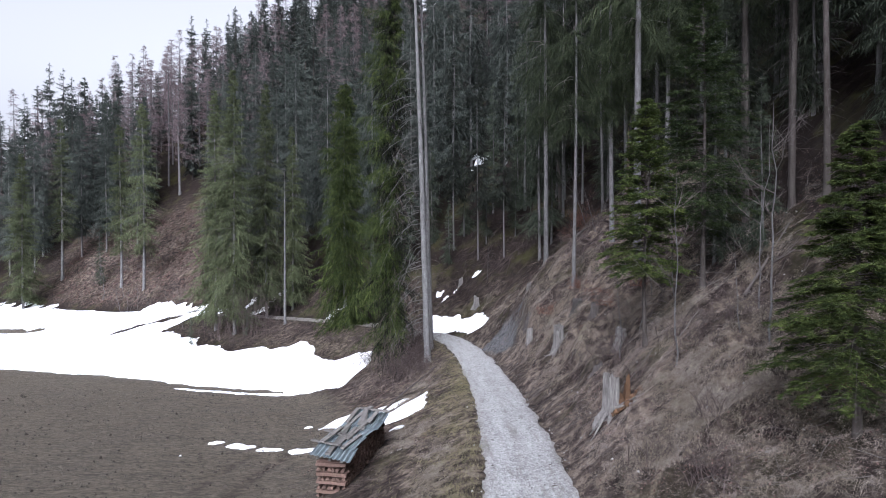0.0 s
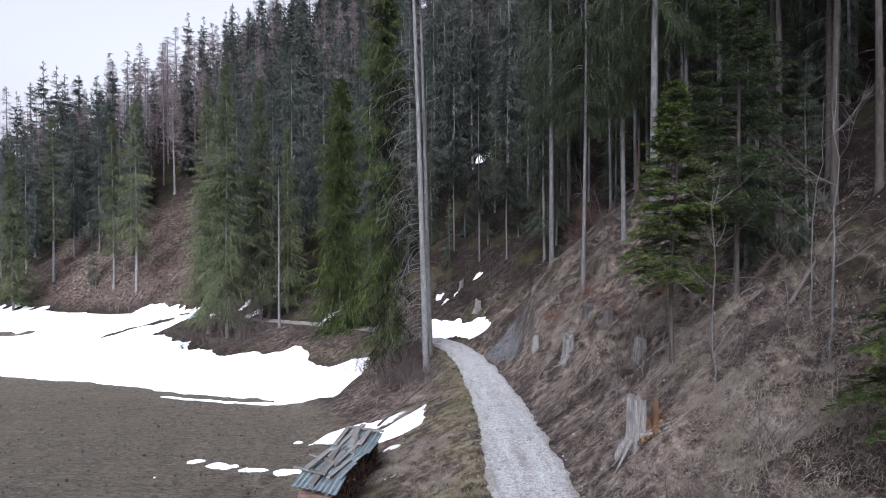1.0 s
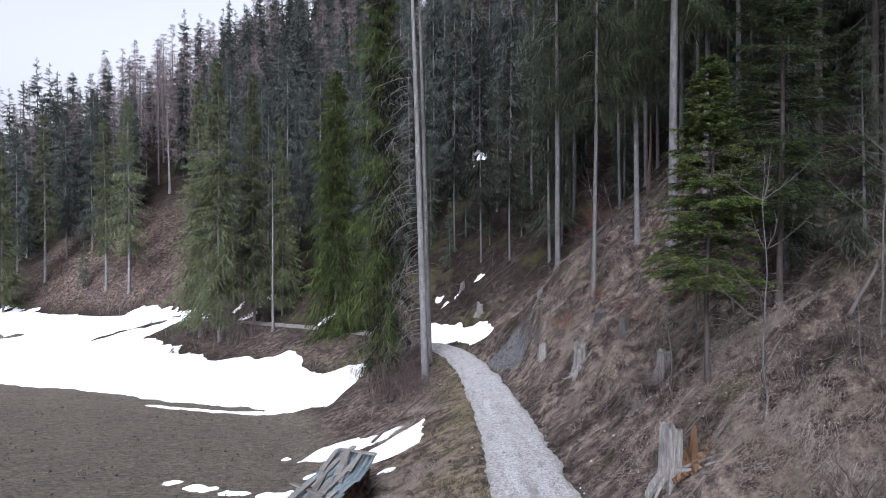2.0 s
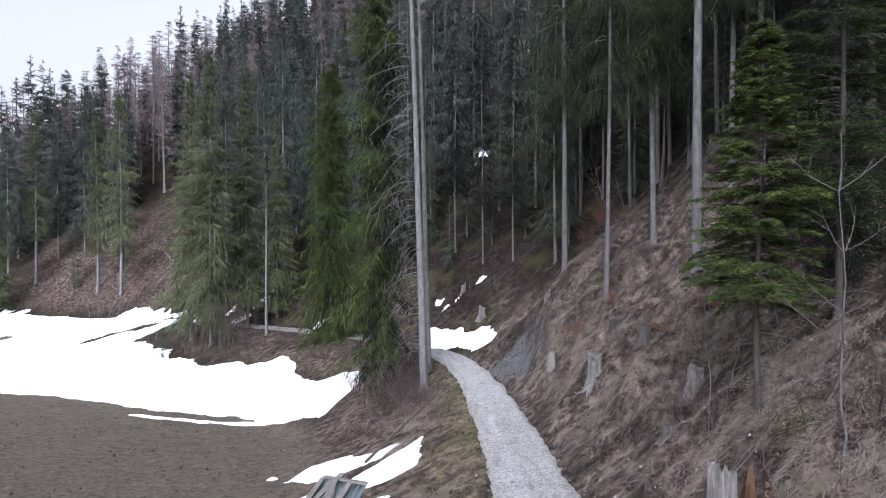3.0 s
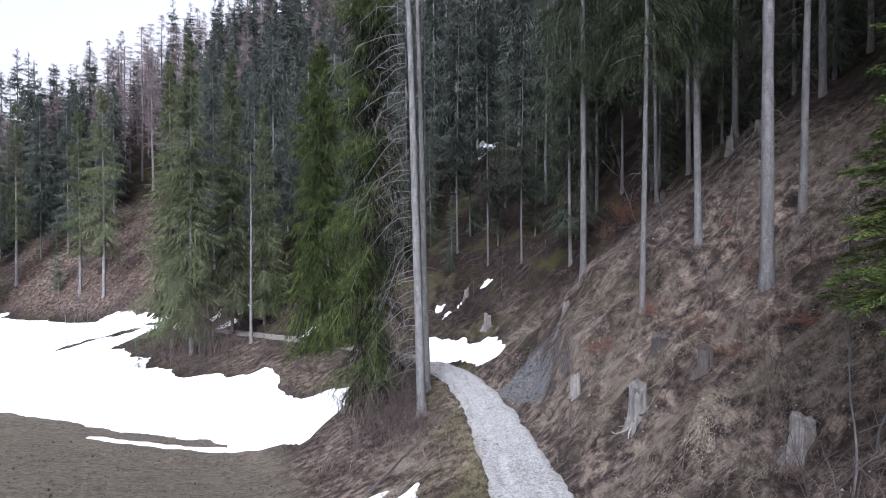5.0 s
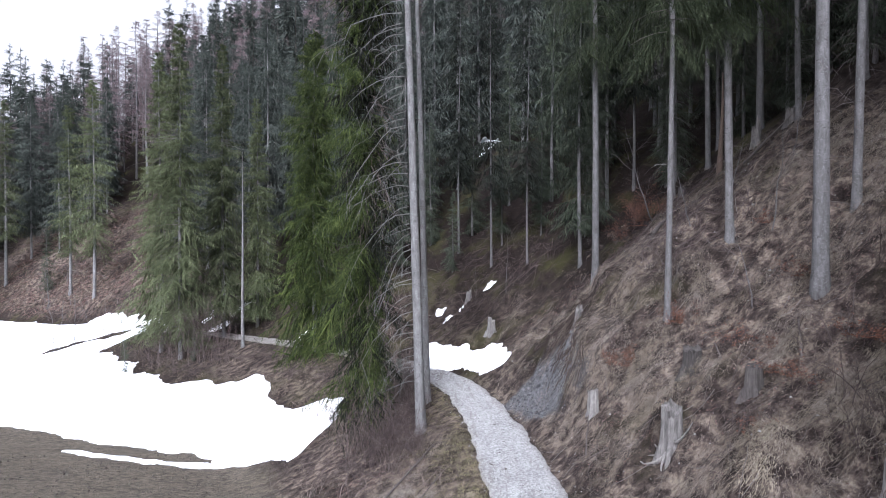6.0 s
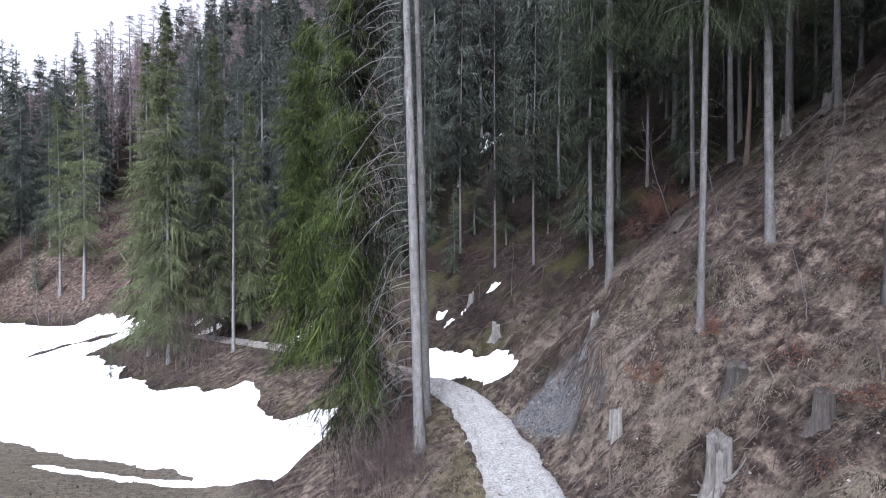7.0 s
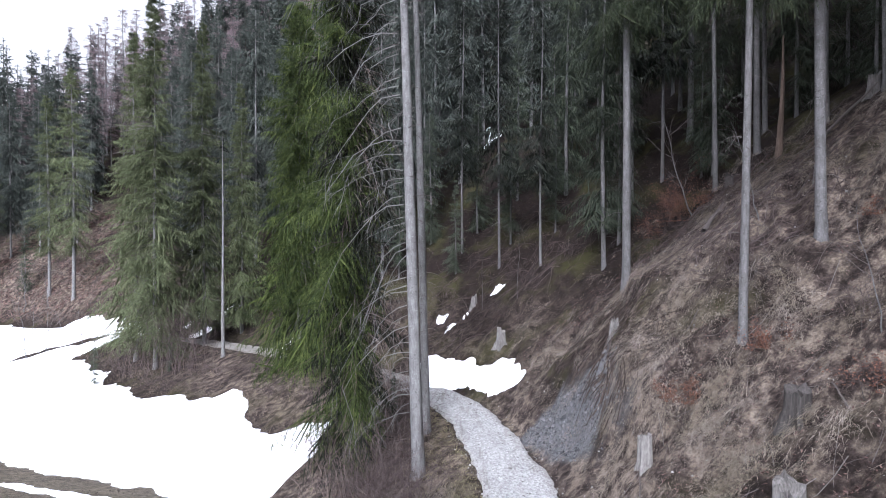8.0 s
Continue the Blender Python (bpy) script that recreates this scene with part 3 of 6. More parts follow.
def frond_geo(h, base, radius, boughs, teeth, seed, hang=0.8, shape=0.75, ragged=0.2, width=0.26, fill=0.9, fine=0, fine_len=0.16, fine_wide=0.011, droop=0.55, side=None, lift=0.45, core=3, core_wide=1.0):
    """A conifer crown of whorled boughs. Each bough is a drooping frond with twigs to both sides; fine: needle sprays on each twig."""
    rng = np.random.default_rng(seed)
    levels = max(8, boughs // 4)
    u = (np.floor(np.sort(rng.uniform(0, 1, boughs)) ** 1.08 * levels) + 0.5) / levels + rng.normal(0, 0.3 / levels, boughs)
    u = np.clip(u, 0, 0.985)
    whorl = rng.uniform(1 - ragged, 1 + 0.4 * ragged, levels + 1)[np.clip((u * levels).astype(int), 0, levels)]
    ln = radius * (1 - u) ** shape * (0.6 + 0.4 * np.clip(u / 0.1, 0, 1)) * rng.uniform(1 - 1.6 * ragged, 1 + 0.5 * ragged, boughs) * whorl + 0.15
    az = rng.uniform(0, 2 * np.pi, boughs)
    if side is not None:
        ln = ln * (0.72 + 0.28 * np.cos(az - side))
    rise, drop = lift * u - 0.08 + rng.normal(0, 0.07, boughs), droop * (1.05 - 0.75 * u) * rng.uniform(0.8, 1.25, boughs)
    s = np.linspace(0.06, 1, teeth + 1)
    out = np.stack([np.cos(az), np.sin(az), np.zeros(boughs)], 1)
    across = np.stack([-np.sin(az), np.cos(az), np.zeros(boughs)], 1)
    spine = out[:, None] * (ln[:, None] * (s - 0.10 * drop[:, None] * s**2))[..., None] + across[:, None] * (rng.normal(0, 0.05, (boughs, 1)) * s**2 * ln[:, None])[..., None]
    spine[..., 2] = (base + (h - base) * u)[:, None] + ln[:, None] * (rise[:, None] * s - drop[:, None] * s**1.6 + 0.22 * np.clip(s - 0.7, 0, 1))
    a, step_on = spine[:, :-1], spine[:, 1:] - spine[:, :-1]
    mid = 0.5 * (s[:-1] + s[1:])
    reach = np.minimum(ln, 3.2)[:, None] * width * (1.15 - mid) * (0.35 + 0.65 * np.clip(mid / 0.3, 0, 1)) + 0.05
    verts, way_all, foot_all, len_all = [], [], [], []
    for sign in (-1.0, 1.0):
        w = reach * rng.uniform(0.6, 1.3, reach.shape)
        way = across[:, None] * sign + out[:, None] * rng.uniform(0.3, 0.9, (*w.shape, 1)) + np.array([0, 0, -1.0]) * hang * rng.uniform(0.4, 1.4, (*w.shape, 1))
        tip = a + 0.5 * step_on + way * w[..., None]
        verts.append(np.stack([a, a + step_on * fill, tip], 2).reshape(-1, 3))
        way_all.append(unit(way).reshape(-1, 3))
        foot_all.append((a + 0.3 * step_on).reshape(-1, 3))
        len_all.append(np.linalg.norm(way, axis=2).ravel() * w.ravel())
    v = np.concatenate(verts)
    geo = [(v, np.arange(len(v)).reshape(-1, 3))]
    if core:
        # broad dull sprays hanging close to the stem
        k = np.repeat(np.arange(boughs), core)
        n = len(k)
        at = spine[k, 0] * [0.3, 0.3, 1] + (spine[k, -1] - spine[k, 0]) * rng.uniform(0.0, 0.6, (n, 1))
        dr = unit(out[k] * 0.5 + rng.normal(0, 0.45, (n, 3)) + [0, 0, -0.9])
        geo.append(spikes(at, dr, unit(np.cross(dr, rng.normal(0, 1, (n, 3)))), (0.45 + 0.38 * ln[k]) * rng.uniform(0.7, 1.3, n), (0.05 + 0.085 * ln[k]) * core_wide))
    if fine:
        foot, way, wl = np.concatenate(foot_all), np.concatenate(way_all), np.concatenate(len_all)
        k = np.repeat(np.arange(len(foot)), fine)
        n = len(k)
        at = foot[k] + way[k] * (wl[k] * rng.uniform(0.1, 1.05, n))[:, None]
        dr = unit(way[k] + rng.normal(0, 0.5, (n, 3)) + np.array([0, 0, -0.35 * hang]))
        geo.append(spikes(at, dr, unit(np.cross(dr, rng.normal(0, 1, (n, 3)))), fine_len * rng.uniform(0.5, 1.3, n), fine_wide))
    return merge(geo)


def feather_geo(h, base, radius, boughs, seed, twigs=15, needles=13, droop=0.35, shape=0.75):
    """A close-up fir crown: flat boughs, twigs to both sides of each, a comb of needles on each twig."""
    rng = np.random.default_rng(seed)
    u = np.sort(rng.uniform(0, 1, boughs))
    ln = radius * (1 - u) ** shape * (0.6 + 0.4 * np.clip(u / 0.1, 0, 1)) * rng.uniform(0.65, 1.15, boughs) + 0.1
    az = rng.uniform(0, 2 * np.pi, boughs)
    z0 = base + (h - base) * u
    rise, fall = rng.normal(0.12, 0.1, boughs) + 0.35 * u, droop * rng.uniform(0.7, 1.4, boughs) * (1 - 0.6 * u)
    cnt = np.maximum(5, (twigs * (0.4 + ln / radius)).astype(int))
    i = np.repeat(np.arange(boughs), cnt)
    n = len(i)
    s = 0.12 + 0.88 * rng.uniform(0, 1, n) ** 0.85
    out = np.stack([np.cos(az[i]), np.sin(az[i]), np.zeros(n)], 1)
    across = np.stack([-np.sin(az[i]), np.cos(az[i]), np.zeros(n)], 1) * np.where(rng.uniform(0, 1, n) < 0.5, -1, 1)[:, None]
    foot = out * (ln[i] * s)[:, None]
    foot[:, 2] = z0[i] + ln[i] * (rise[i] * s - fall[i] * s**1.7)
    way = unit(out * rng.uniform(0.5, 1.0, n)[:, None] + across * rng.uniform(0.4, 1.0, n)[:, None] + np.array([0, 0, -1]) * rng.uniform(0.05, 0.45, n)[:, None] + rng.normal(0, 0.08, (n, 3)))
    tl = (0.12 + 0.30 * ln[i] * (1.08 - s)) * rng.uniform(0.7, 1.3, n)
    flat = unit(np.cross(way, [0, 0, 1.0]))
    stems = kites(foot, way, flat, tl, 0.007, tl * 0.1)
    k = np.repeat(np.arange(n), needles)
    m = len(k)
    v = rng.uniform(0.02, 1.0, m)
    sgn = np.where(rng.uniform(0, 1, m) < 0.5, -1.0, 1.0)[:, None]
    at = foot[k] + way[k] * (tl[k] * v)[:, None]
    at[:, 2] -= tl[k] * 0.1 * v
    nd = unit(way[k] * rng.uniform(0.5, 1.1, m)[:, None] + flat[k] * sgn * rng.uniform(0.5, 1.1, m)[:, None] + rng.normal(0, 0.22, (m, 3)))
    size = np.minimum(0.105, 0.05 + 0.25 * tl[k]) * rng.uniform(0.6, 1.2, m)
    comb = spikes(at, nd, unit(np.cross(nd, rng.normal(0, 1, (m, 3)))), size, 0.0085)
    wood = np.stack([np.zeros((boughs, 5)), np.zeros((boughs, 5)), np.zeros((boughs, 5))], -1)
    q = np.linspace(0, 1, 5)
    wood[..., 0], wood[..., 1] = np.cos(az)[:, None] * ln[:, None] * q, np.sin(az)[:, None] * ln[:, None] * q
    wood[..., 2] = z0[:, None] + ln[:, None] * (rise[:, None] * q - fall[:, None] * q**1.7)
    return merge([stems, comb]), tubes(wood, 0.011 * (1 - 0.75 * q)[None] * np.ones((boughs, 1)), 3)


def young_fir(label, h, r, base, radius, boughs, seed, x, y, turn, needle_mat, **more):
    t = tagged(new("young_fir"), label, "tree", "young firs")
    part("trunk", mesh_of("trunk", *trunk_geo(h, r, seed, 9), M_DARKBARK, smooth=True), t)
    leaf, wood = feather_geo(h, base, radius, boughs, seed + 1, **more)
    part("crown", mesh_of("crown", *leaf, needle_mat), t)
    tagged(part("bough_wood", mesh_of("bough_wood", *wood, M_DARKBARK), t), kind="stuff")
    tagged(part("dead_wood", mesh_of("dead_wood", *stubs_geo(0.3, base + 0.8, r, 26, seed + 2, (0.4, 1.3), 0.3, thick=0.007, twigs=4), M_TWIG), t, "bare grey dead branches"), kind="stuff")
    return place(t, x, y, turn)


def tip_geo(h, blade, width, seed):
    """The leading shoot with a few short sprays."""
    rng = np.random.default_rng(seed)
    n = 26
    z = h - 0.1 - rng.uniform(0, 1, n) ** 1.3 * h * 0.07
    az = rng.uniform(0, 6.3, n)
    way = unit(np.stack([np.cos(az), np.sin(az), rng.uniform(0.8, 2.2, n)], 1))
    p = np.stack([np.zeros(n), np.zeros(n), z], 1)
    return kites(p, way, unit(np.cross(way, rng.normal(0, 1, (n, 3)))), blade * 0.4, width * 0.3)


def bough_wood(h, base, radius, boughs, seed, thick=0.02):
    """The wood of the crown's lower boughs."""
    return stubs_geo(base, base + (h - base) * 0.8, 0.1, boughs, seed, (radius * 0.3, radius * 0.85), 0.4, thick=thick, knots=4)


def spruce(name, label, h, r, base, radius, boughs, blade, width, seed, needles, bark, dead=(), hang=0.5, shape=0.8, wood=30, category="tree",
           group="", lean=0.0, side=None, sides=9, ragged=0.25, dead_mat=None, teeth=10, fine=0, frond=None):
    """A conifer as an Empty at its foot with trunk, crown and dead boughs. dead: rows of keyword sets for stubs_geo."""
    t = tagged(new(name), label, category, group)
    part("trunk", mesh_of("trunk", *trunk_geo(h, r, seed, sides, lean=lean), bark, smooth=True), t)
    cv, cf = merge([frond_geo(h, base, radius, boughs, teeth, seed + 1, hang, shape, ragged, fine=fine, fine_len=blade, fine_wide=width, side=side, **(frond or {})), tip_geo(h, 0.5, 0.06, seed + 2)])
    cv[:, 0] += lean * cv[:, 2]
    part("crown", mesh_of("crown", cv, cf, needles), t)
    if wood:
        tagged(part("bough_wood", mesh_of("bough_wood", *bough_wood(h, base, radius, wood, seed + 3), M_TWIG), t), kind="stuff")
    if dead:
        tagged(part("dead_wood", mesh_of("dead_wood", *merge([stubs_geo(seed=seed + 10 + k, r=r, **q) for k, q in enumerate(dead)]), dead_mat or M_TWIG), t,
                    "bare grey dead branches"), kind="stuff")
    return t


def place(t, x, y, turn=0.0, size=1.0, sink=0.0, tilt=0.0):
    t.matrix_basis = Matrix.Translation((x, y, land_at(x, y) - sink)) @ Matrix.Rotation(radians(tilt), 4, "Y") @ Matrix.Rotation(turn, 4, "Z") @ Matrix.Diagonal((size, size, size, 1))
    return t


def again(t, x, y, turn=0.0, size=1.0, wide=1.0):
    m = Matrix.Translation((x, y, land_at(x, y))) @ Matrix.Rotation(turn, 4, "Z") @ Matrix.Diagonal((size * wide, size * wide, size, 1))
    c = copy_thing(t, m)
    c.matrix_basis = m
    return c


# the tall pair beside the track
west = math.pi


def long_branches(t, h0, h1, r, n, seed, length, droop, side, thick, twigs):
    """Dead branches long enough to pick out singly."""
    for k in range(n):
        h = h0 + (h1 - h0) * (k + 0.5) / n
        part("dead_branch", mesh_of("dead_branch", *stubs_geo(h - 0.15, h + 0.15, r, 1, seed + k, length, droop, side, thick, 7, twigs), M_DEAD), t)


front = spruce("roadside_spruce", "tall grey-barked spruce with long dead branches beside the track", 36, 0.22, 26.5, 2.3, 90, 0.3, 0.02, 100, M_SPRUCE, M_BARK,
               [dict(h0=4, h1=20, n=80, length=(0.2, 1.3), droop=0.5, thick=0.009, twigs=3)], sides=14, hang=0.9, fine=3)
long_branches(front.children[0], 2.0, 20, 0.29, 60, 1000, (1.3, 4.2), 0.9, west + 0.3, 0.015, 8)
place(front, -1.0, 37.0, tilt=-2.0)
place(spruce("roadside_spruce", "slim grey spruce trunk close behind its neighbour", 35, 0.175, 26.5, 2.0, 80, 0.3, 0.02, 120, M_SPRUCE, M_BARK,
             [dict(h0=3, h1=17, n=80, length=(0.15, 0.8), droop=0.5, thick=0.011, twigs=3)], sides=12, hang=0.9, fine=3), -0.86, 40.6, tilt=-1.6)
# the dense spruce beside them
dense = spruce("dense_spruce", "dense green spruce with drooping boughs down to the bank", 29, 0.22, 1.8, 2.8, 270, 0.13, 0.0095, 140, M_FRESH, M_DARKBARK,
               [dict(h0=0.5, h1=7, n=90, length=(0.8, 2.4), droop=0.55, thick=0.013, twigs=7),
                dict(h0=0.5, h1=15, n=190, length=(0.6, 2.4), droop=0.8, side=-0.6, thick=0.010, twigs=8)], hang=1.7, shape=0.32, wood=60, side=math.pi + 0.5, ragged=0.42, dead_mat=M_BRAMBLE,
               teeth=24, fine=11, frond=dict(width=0.40, fill=0.30, droop=0.75, core=14, core_wide=0.13))
# second crown with shade put into its needle colour
part("inner_crown", mesh_of("inner_crown", *frond_geo(27, 1.0, 2.1, 200, 10, 151, 2.0, 0.3, 0.3, 0.34, 0.4, 3, 0.25, 0.012, 0.8, core=12, core_wide=0.25), M_INNER), dense, "needles coloured near-black for the crown's shaded side")
place(dense, -3.3, 37.9, 0.0)
place(spruce("dense_spruce", "broad green spruce hung with long sprays above the road", 22.8, 0.2, 0.1, 4.1, 320, 0.17, 0.0125, 160, M_FRESH, M_BARK,
             [dict(h0=1, h1=8, n=40, length=(0.8, 2.2), droop=0.5, thick=0.014, twigs=5)], hang=1.4, shape=0.62, wood=50, teeth=16, fine=8, frond=dict(fill=0.4, droop=0.6, width=0.38, core=10, core_wide=0.2)), -9.2, 54.2, 1.1)
# the group at the edge of the snowy meadow
clump = spruce("meadow_spruce", "tall dusty-green spruce at the edge of the snow", 30, 0.19, 2.0, 4.7, 260, 0.26, 0.018, 180, M_EDGE, M_BARK,
               [dict(h0=0.8, h1=22, n=110, length=(0.6, 2.8), droop=0.4, thick=0.014, twigs=4)], hang=0.9, shape=0.85, wood=60, group="spruces by the meadow",
               teeth=15, fine=4, ragged=0.3, frond=dict(fill=0.42, width=0.36, core=9, core_wide=0.22))
place(clump, -22.8, 63.0, 0.3, 0.97)
again(clump, -20.2, 66.0, 2.0, 0.9)
again(clump, -26.2, 66.5, 4.1, 0.93)
again(clump, -17.6, 67.5, 5.2, 0.72)
again(clump, -68.5, 94.0, 1.0, 0.86, 1.15)
# a pole-thin dying tree by the far bend
place(spruce("thin_spruce", "pole-thin dead spruce with a pale bare trunk", 17, 0.14, 14.5, 0.5, 12, 0.3, 0.04, 200, M_SPRUCE, M_BARK,
             [dict(h0=2, h1=16.5, n=70, length=(0.2, 1.0), droop=0.4, thick=0.01, twigs=2)], wood=0), -16.8, 61.2)

# tall forest spruces with bare lower trunks: finely needled ones beside the track, simpler ones in the depth of the wood
TALL = [(29, 0.125, 8.0, 3.2), (32, 0.19, 9, 3.5), (26, 0.115, 6.5, 2.9), (30, 0.145, 6.0, 3.4)]
def close_spruces(bark, label, seed):
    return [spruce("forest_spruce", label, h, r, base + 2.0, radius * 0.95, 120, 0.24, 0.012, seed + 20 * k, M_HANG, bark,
                [dict(h0=1.5, h1=base + 4, n=80, length=(0.15, 1.2), droop=0.6, thick=0.006, knots=4, twigs=3)], hang=1.7, shape=0.7, wood=24, ragged=0.3,
                group="forest spruces", sides=12, teeth=16, fine=6, frond=dict(fill=0.25, width=0.36, droop=0.8, lift=0.3, core=6, core_wide=0.12)) for k, (h, r, base, radius) in enumerate(TALL)]


CLOSE = close_spruces(M_TRUNK, "tall forest spruce with a bare grey trunk", 220)
# the same trees again, shade put into the bark colour
SHADE = close_spruces(M_DARKBARK, "tall forest spruce with its bark coloured dark for shade", 2200)
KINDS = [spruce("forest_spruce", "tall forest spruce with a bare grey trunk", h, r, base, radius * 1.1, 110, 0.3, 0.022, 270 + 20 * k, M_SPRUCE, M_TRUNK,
                [dict(h0=2.5, h1=base + 3, n=24, length=(0.3, 1.6), droop=0.6, thick=0.009, knots=3, twigs=1)], hang=1.2, shape=0.8, wood=0,
                group="forest spruces", sides=7, ragged=0.2, teeth=10, fine=1, frond=dict(fill=0.6, width=0.38, core=5, core_wide=0.3)) for k, (h, r, base, radius) in enumerate(TALL)]
# coarser ones for the depth of the wood, seen only between the rest, and for unseen shade-casting trees
DEEP = [spruce("forest_spruce", "dark-barked forest spruce, some standing unseen to shade the slope", h, r, base, radius * 1.15, 110, 0.4, 0.03, 310 + 20 * k, M_SPRUCE, M_DARKBARK,
               [dict(h0=2.5, h1=base + 2, n=10, length=(0.6, 2.0), droop=0.6, thick=0.012, knots=3, twigs=0)], hang=1.0, shape=0.8, wood=0,
               group="forest spruces", sides=6, ragged=0.2, teeth=6, frond=dict(width=0.4, fill=1.0, core=5)) for k, (h, r, base, radius) in enumerate(TALL)]
# finely needled full ones above the bend
FINE = [spruce("forest_spruce", "dark green spruce with drooping boughs almost to the ground", h, r, base, radius, 140, 0.24, 0.02, 390 + 20 * k, M_MID, M_TRUNK,
               [dict(h0=0.8, h1=base + 4, n=30, length=(0.2, 1.2), droop=0.5, thick=0.007, knots=4, twigs=2)], hang=1.3, shape=0.8, wood=0,
               group="forest spruces", sides=8, ragged=0.25, teeth=12, fine=1, frond=dict(fill=0.48, width=0.36, core=7, core_wide=0.17)) for k, (h, r, base, radius) in enumerate([(21, 0.14, 1.0, 3.0), (25, 0.15, 3.0, 3.3)])]
# slender ones with pale bare trunks and sparse hanging boughs above the snowy bend
PALE = [spruce("forest_spruce", "slender spruce with a pale trunk and sparse drooping boughs", h, 0.25, base, radius, n, 0.38, 0.024, 450 + 20 * k, M_EDGE, M_BARK,
               [dict(h0=3.0, h1=base + 12, n=80, length=(0.6, 3.0), droop=0.45, thick=0.022, knots=4, twigs=3)], hang=1.1, shape=0.6, wood=40,
               group="forest spruces", sides=9, ragged=0.35, teeth=14, fine=2, frond=dict(fill=0.42, droop=0.5, width=0.32, core=3, core_wide=0.2)) for k, (h, base, radius, n) in enumerate([(31, 6.5, 4.6, 165), (31, 8.0, 3.6, 140)])]
# greyer full-crowned ones on the hill behind the meadow
HILL = [spruce("forest_spruce", "grey-green spruce on the hill behind the meadow", h, 0.17, base, radius, 155, 0.36, 0.035, 490 + 20 * k, M_FAR, M_BARK,
               [dict(h0=1.5, h1=base + 3, n=20, length=(0.5, 2.2), droop=0.5, thick=0.014, knots=3, twigs=1)], hang=1.0, shape=0.65, wood=0,
               group="forest spruces", sides=7, ragged=0.25, teeth=9, fine=1, frond=dict(fill=0.55, width=0.38, core=6, core_wide=0.24)) for k, (h, base, radius) in enumerate([(25, 3.0, 4.0), (28, 5.0, 4.3)])]
placed = set()


def stand(kinds, k, x, y, turn, size=1.0, wide=1.0):
    if id(kinds[k]) not in placed:
        placed.add(id(kinds[k]))
        return place(kinds[k], x, y, turn, size)
    return again(kinds[k], x, y, turn, size, wide)


# trunks that stand singly along the track's slope: kind, x, y, turn, size
SINGLE = [(1, 9.35, 27.8, 0.2, 1.0), (0, 7.35, 32.5, 1.0, 0.9), (3, 9.7, 33.1, 2.1, 0.95), (1, 7.6, 42.6, 3.2, 1.0), (2, 5.5, 52.0, 0.6, 0.7),
          (0, 11.7, 22.3, 4.0, 0.95), (0, 13.5, 22.4, 5.0, 0.85), (2, 12.2, 20.2, 0.3, 1.0), (0, 10.8, 51.9, 1.4, 1.0), (3, 14.1, 44.4, 2.6, 1.0),
          (2, 12.4, 51.4, 3.6, 0.9), (2, 11.3, 29.3, 4.5, 1.05), (1, 15.6, 42.1, 5.6, 0.9), (3, 15.9, 35.4, 0.9, 1.0), (2, 14.7, 37.5, 2.2, 1.0),
          (2, 3.3, 54.4, 5.1, 0.75), (2, 1.1, 58.8, 0.5, 0.8), (0, 13.1, 25.2, 1.9, 1.0), (2, 12.1, 18.2, 2.8, 0.9), (0, 12.4, 44.8, 3.9, 0.95)]
for k, x, y, turn, size in SINGLE:
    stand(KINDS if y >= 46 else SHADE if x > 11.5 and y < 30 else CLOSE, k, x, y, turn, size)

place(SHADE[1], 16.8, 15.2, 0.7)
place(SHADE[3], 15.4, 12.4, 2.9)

# low-boughed ones on the steep ground above the trunks
for k, x, y, turn, size in ((0, 15.2, 19.6, 0.4, 0.55), (1, 17.0, 22.6, 1.9, 0.7), (0, 16.4, 25.6, 3.0, 0.6), (1, 14.6, 16.4, 4.2, 0.5), (0, 18.4, 18.2, 5.1, 0.75), (1, 19.4, 26.4, 0.9, 0.8), (0, 13.2, 13.6, 2.2, 0.45),
                            (1, 17.8, 30.4, 2.7, 0.7), (0, 17.2, 36.6, 3.6, 0.6), (1, 18.2, 41.2, 4.6, 0.75), (0, 16.6, 45.6, 5.7, 0.7), (0, 13.6, 47.6, 1.2, 0.7), (1, 9.2, 49.0, 2.5, 0.62), (0, 20.4, 22.0, 1.5, 0.8)):
    stand(FINE, k, x, y, turn, size)

# the wood behind them, and unseen trees along the slope behind the camera, added to shade it
rng = np.random.default_rng(11)
spots = [(x, y) for x, y, *_ in ((s[1], s[2]) for s in SINGLE)] + [(-1.03, 37), (-4, 37.2), (-8.7, 54.6)]


def free(x, y, gap):
    return all((x - a)**2 + (y - b)**2 > gap * gap for a, b in spots)


def clearing(x, y):
    """Where no tree stands: the gullies and slides on the hill."""
    slide = abs(x - 4.6 + 0.03 * (y - 68)) < 2.6 and 60 < y < 128 and not 76 < y < 96
    gully = abs(x - gully_x(y)) < 6.0 and 82 < y < 118
    open_foot = -76 < x < -37 and 74 < y < 104
    return slide or gully or open_foot


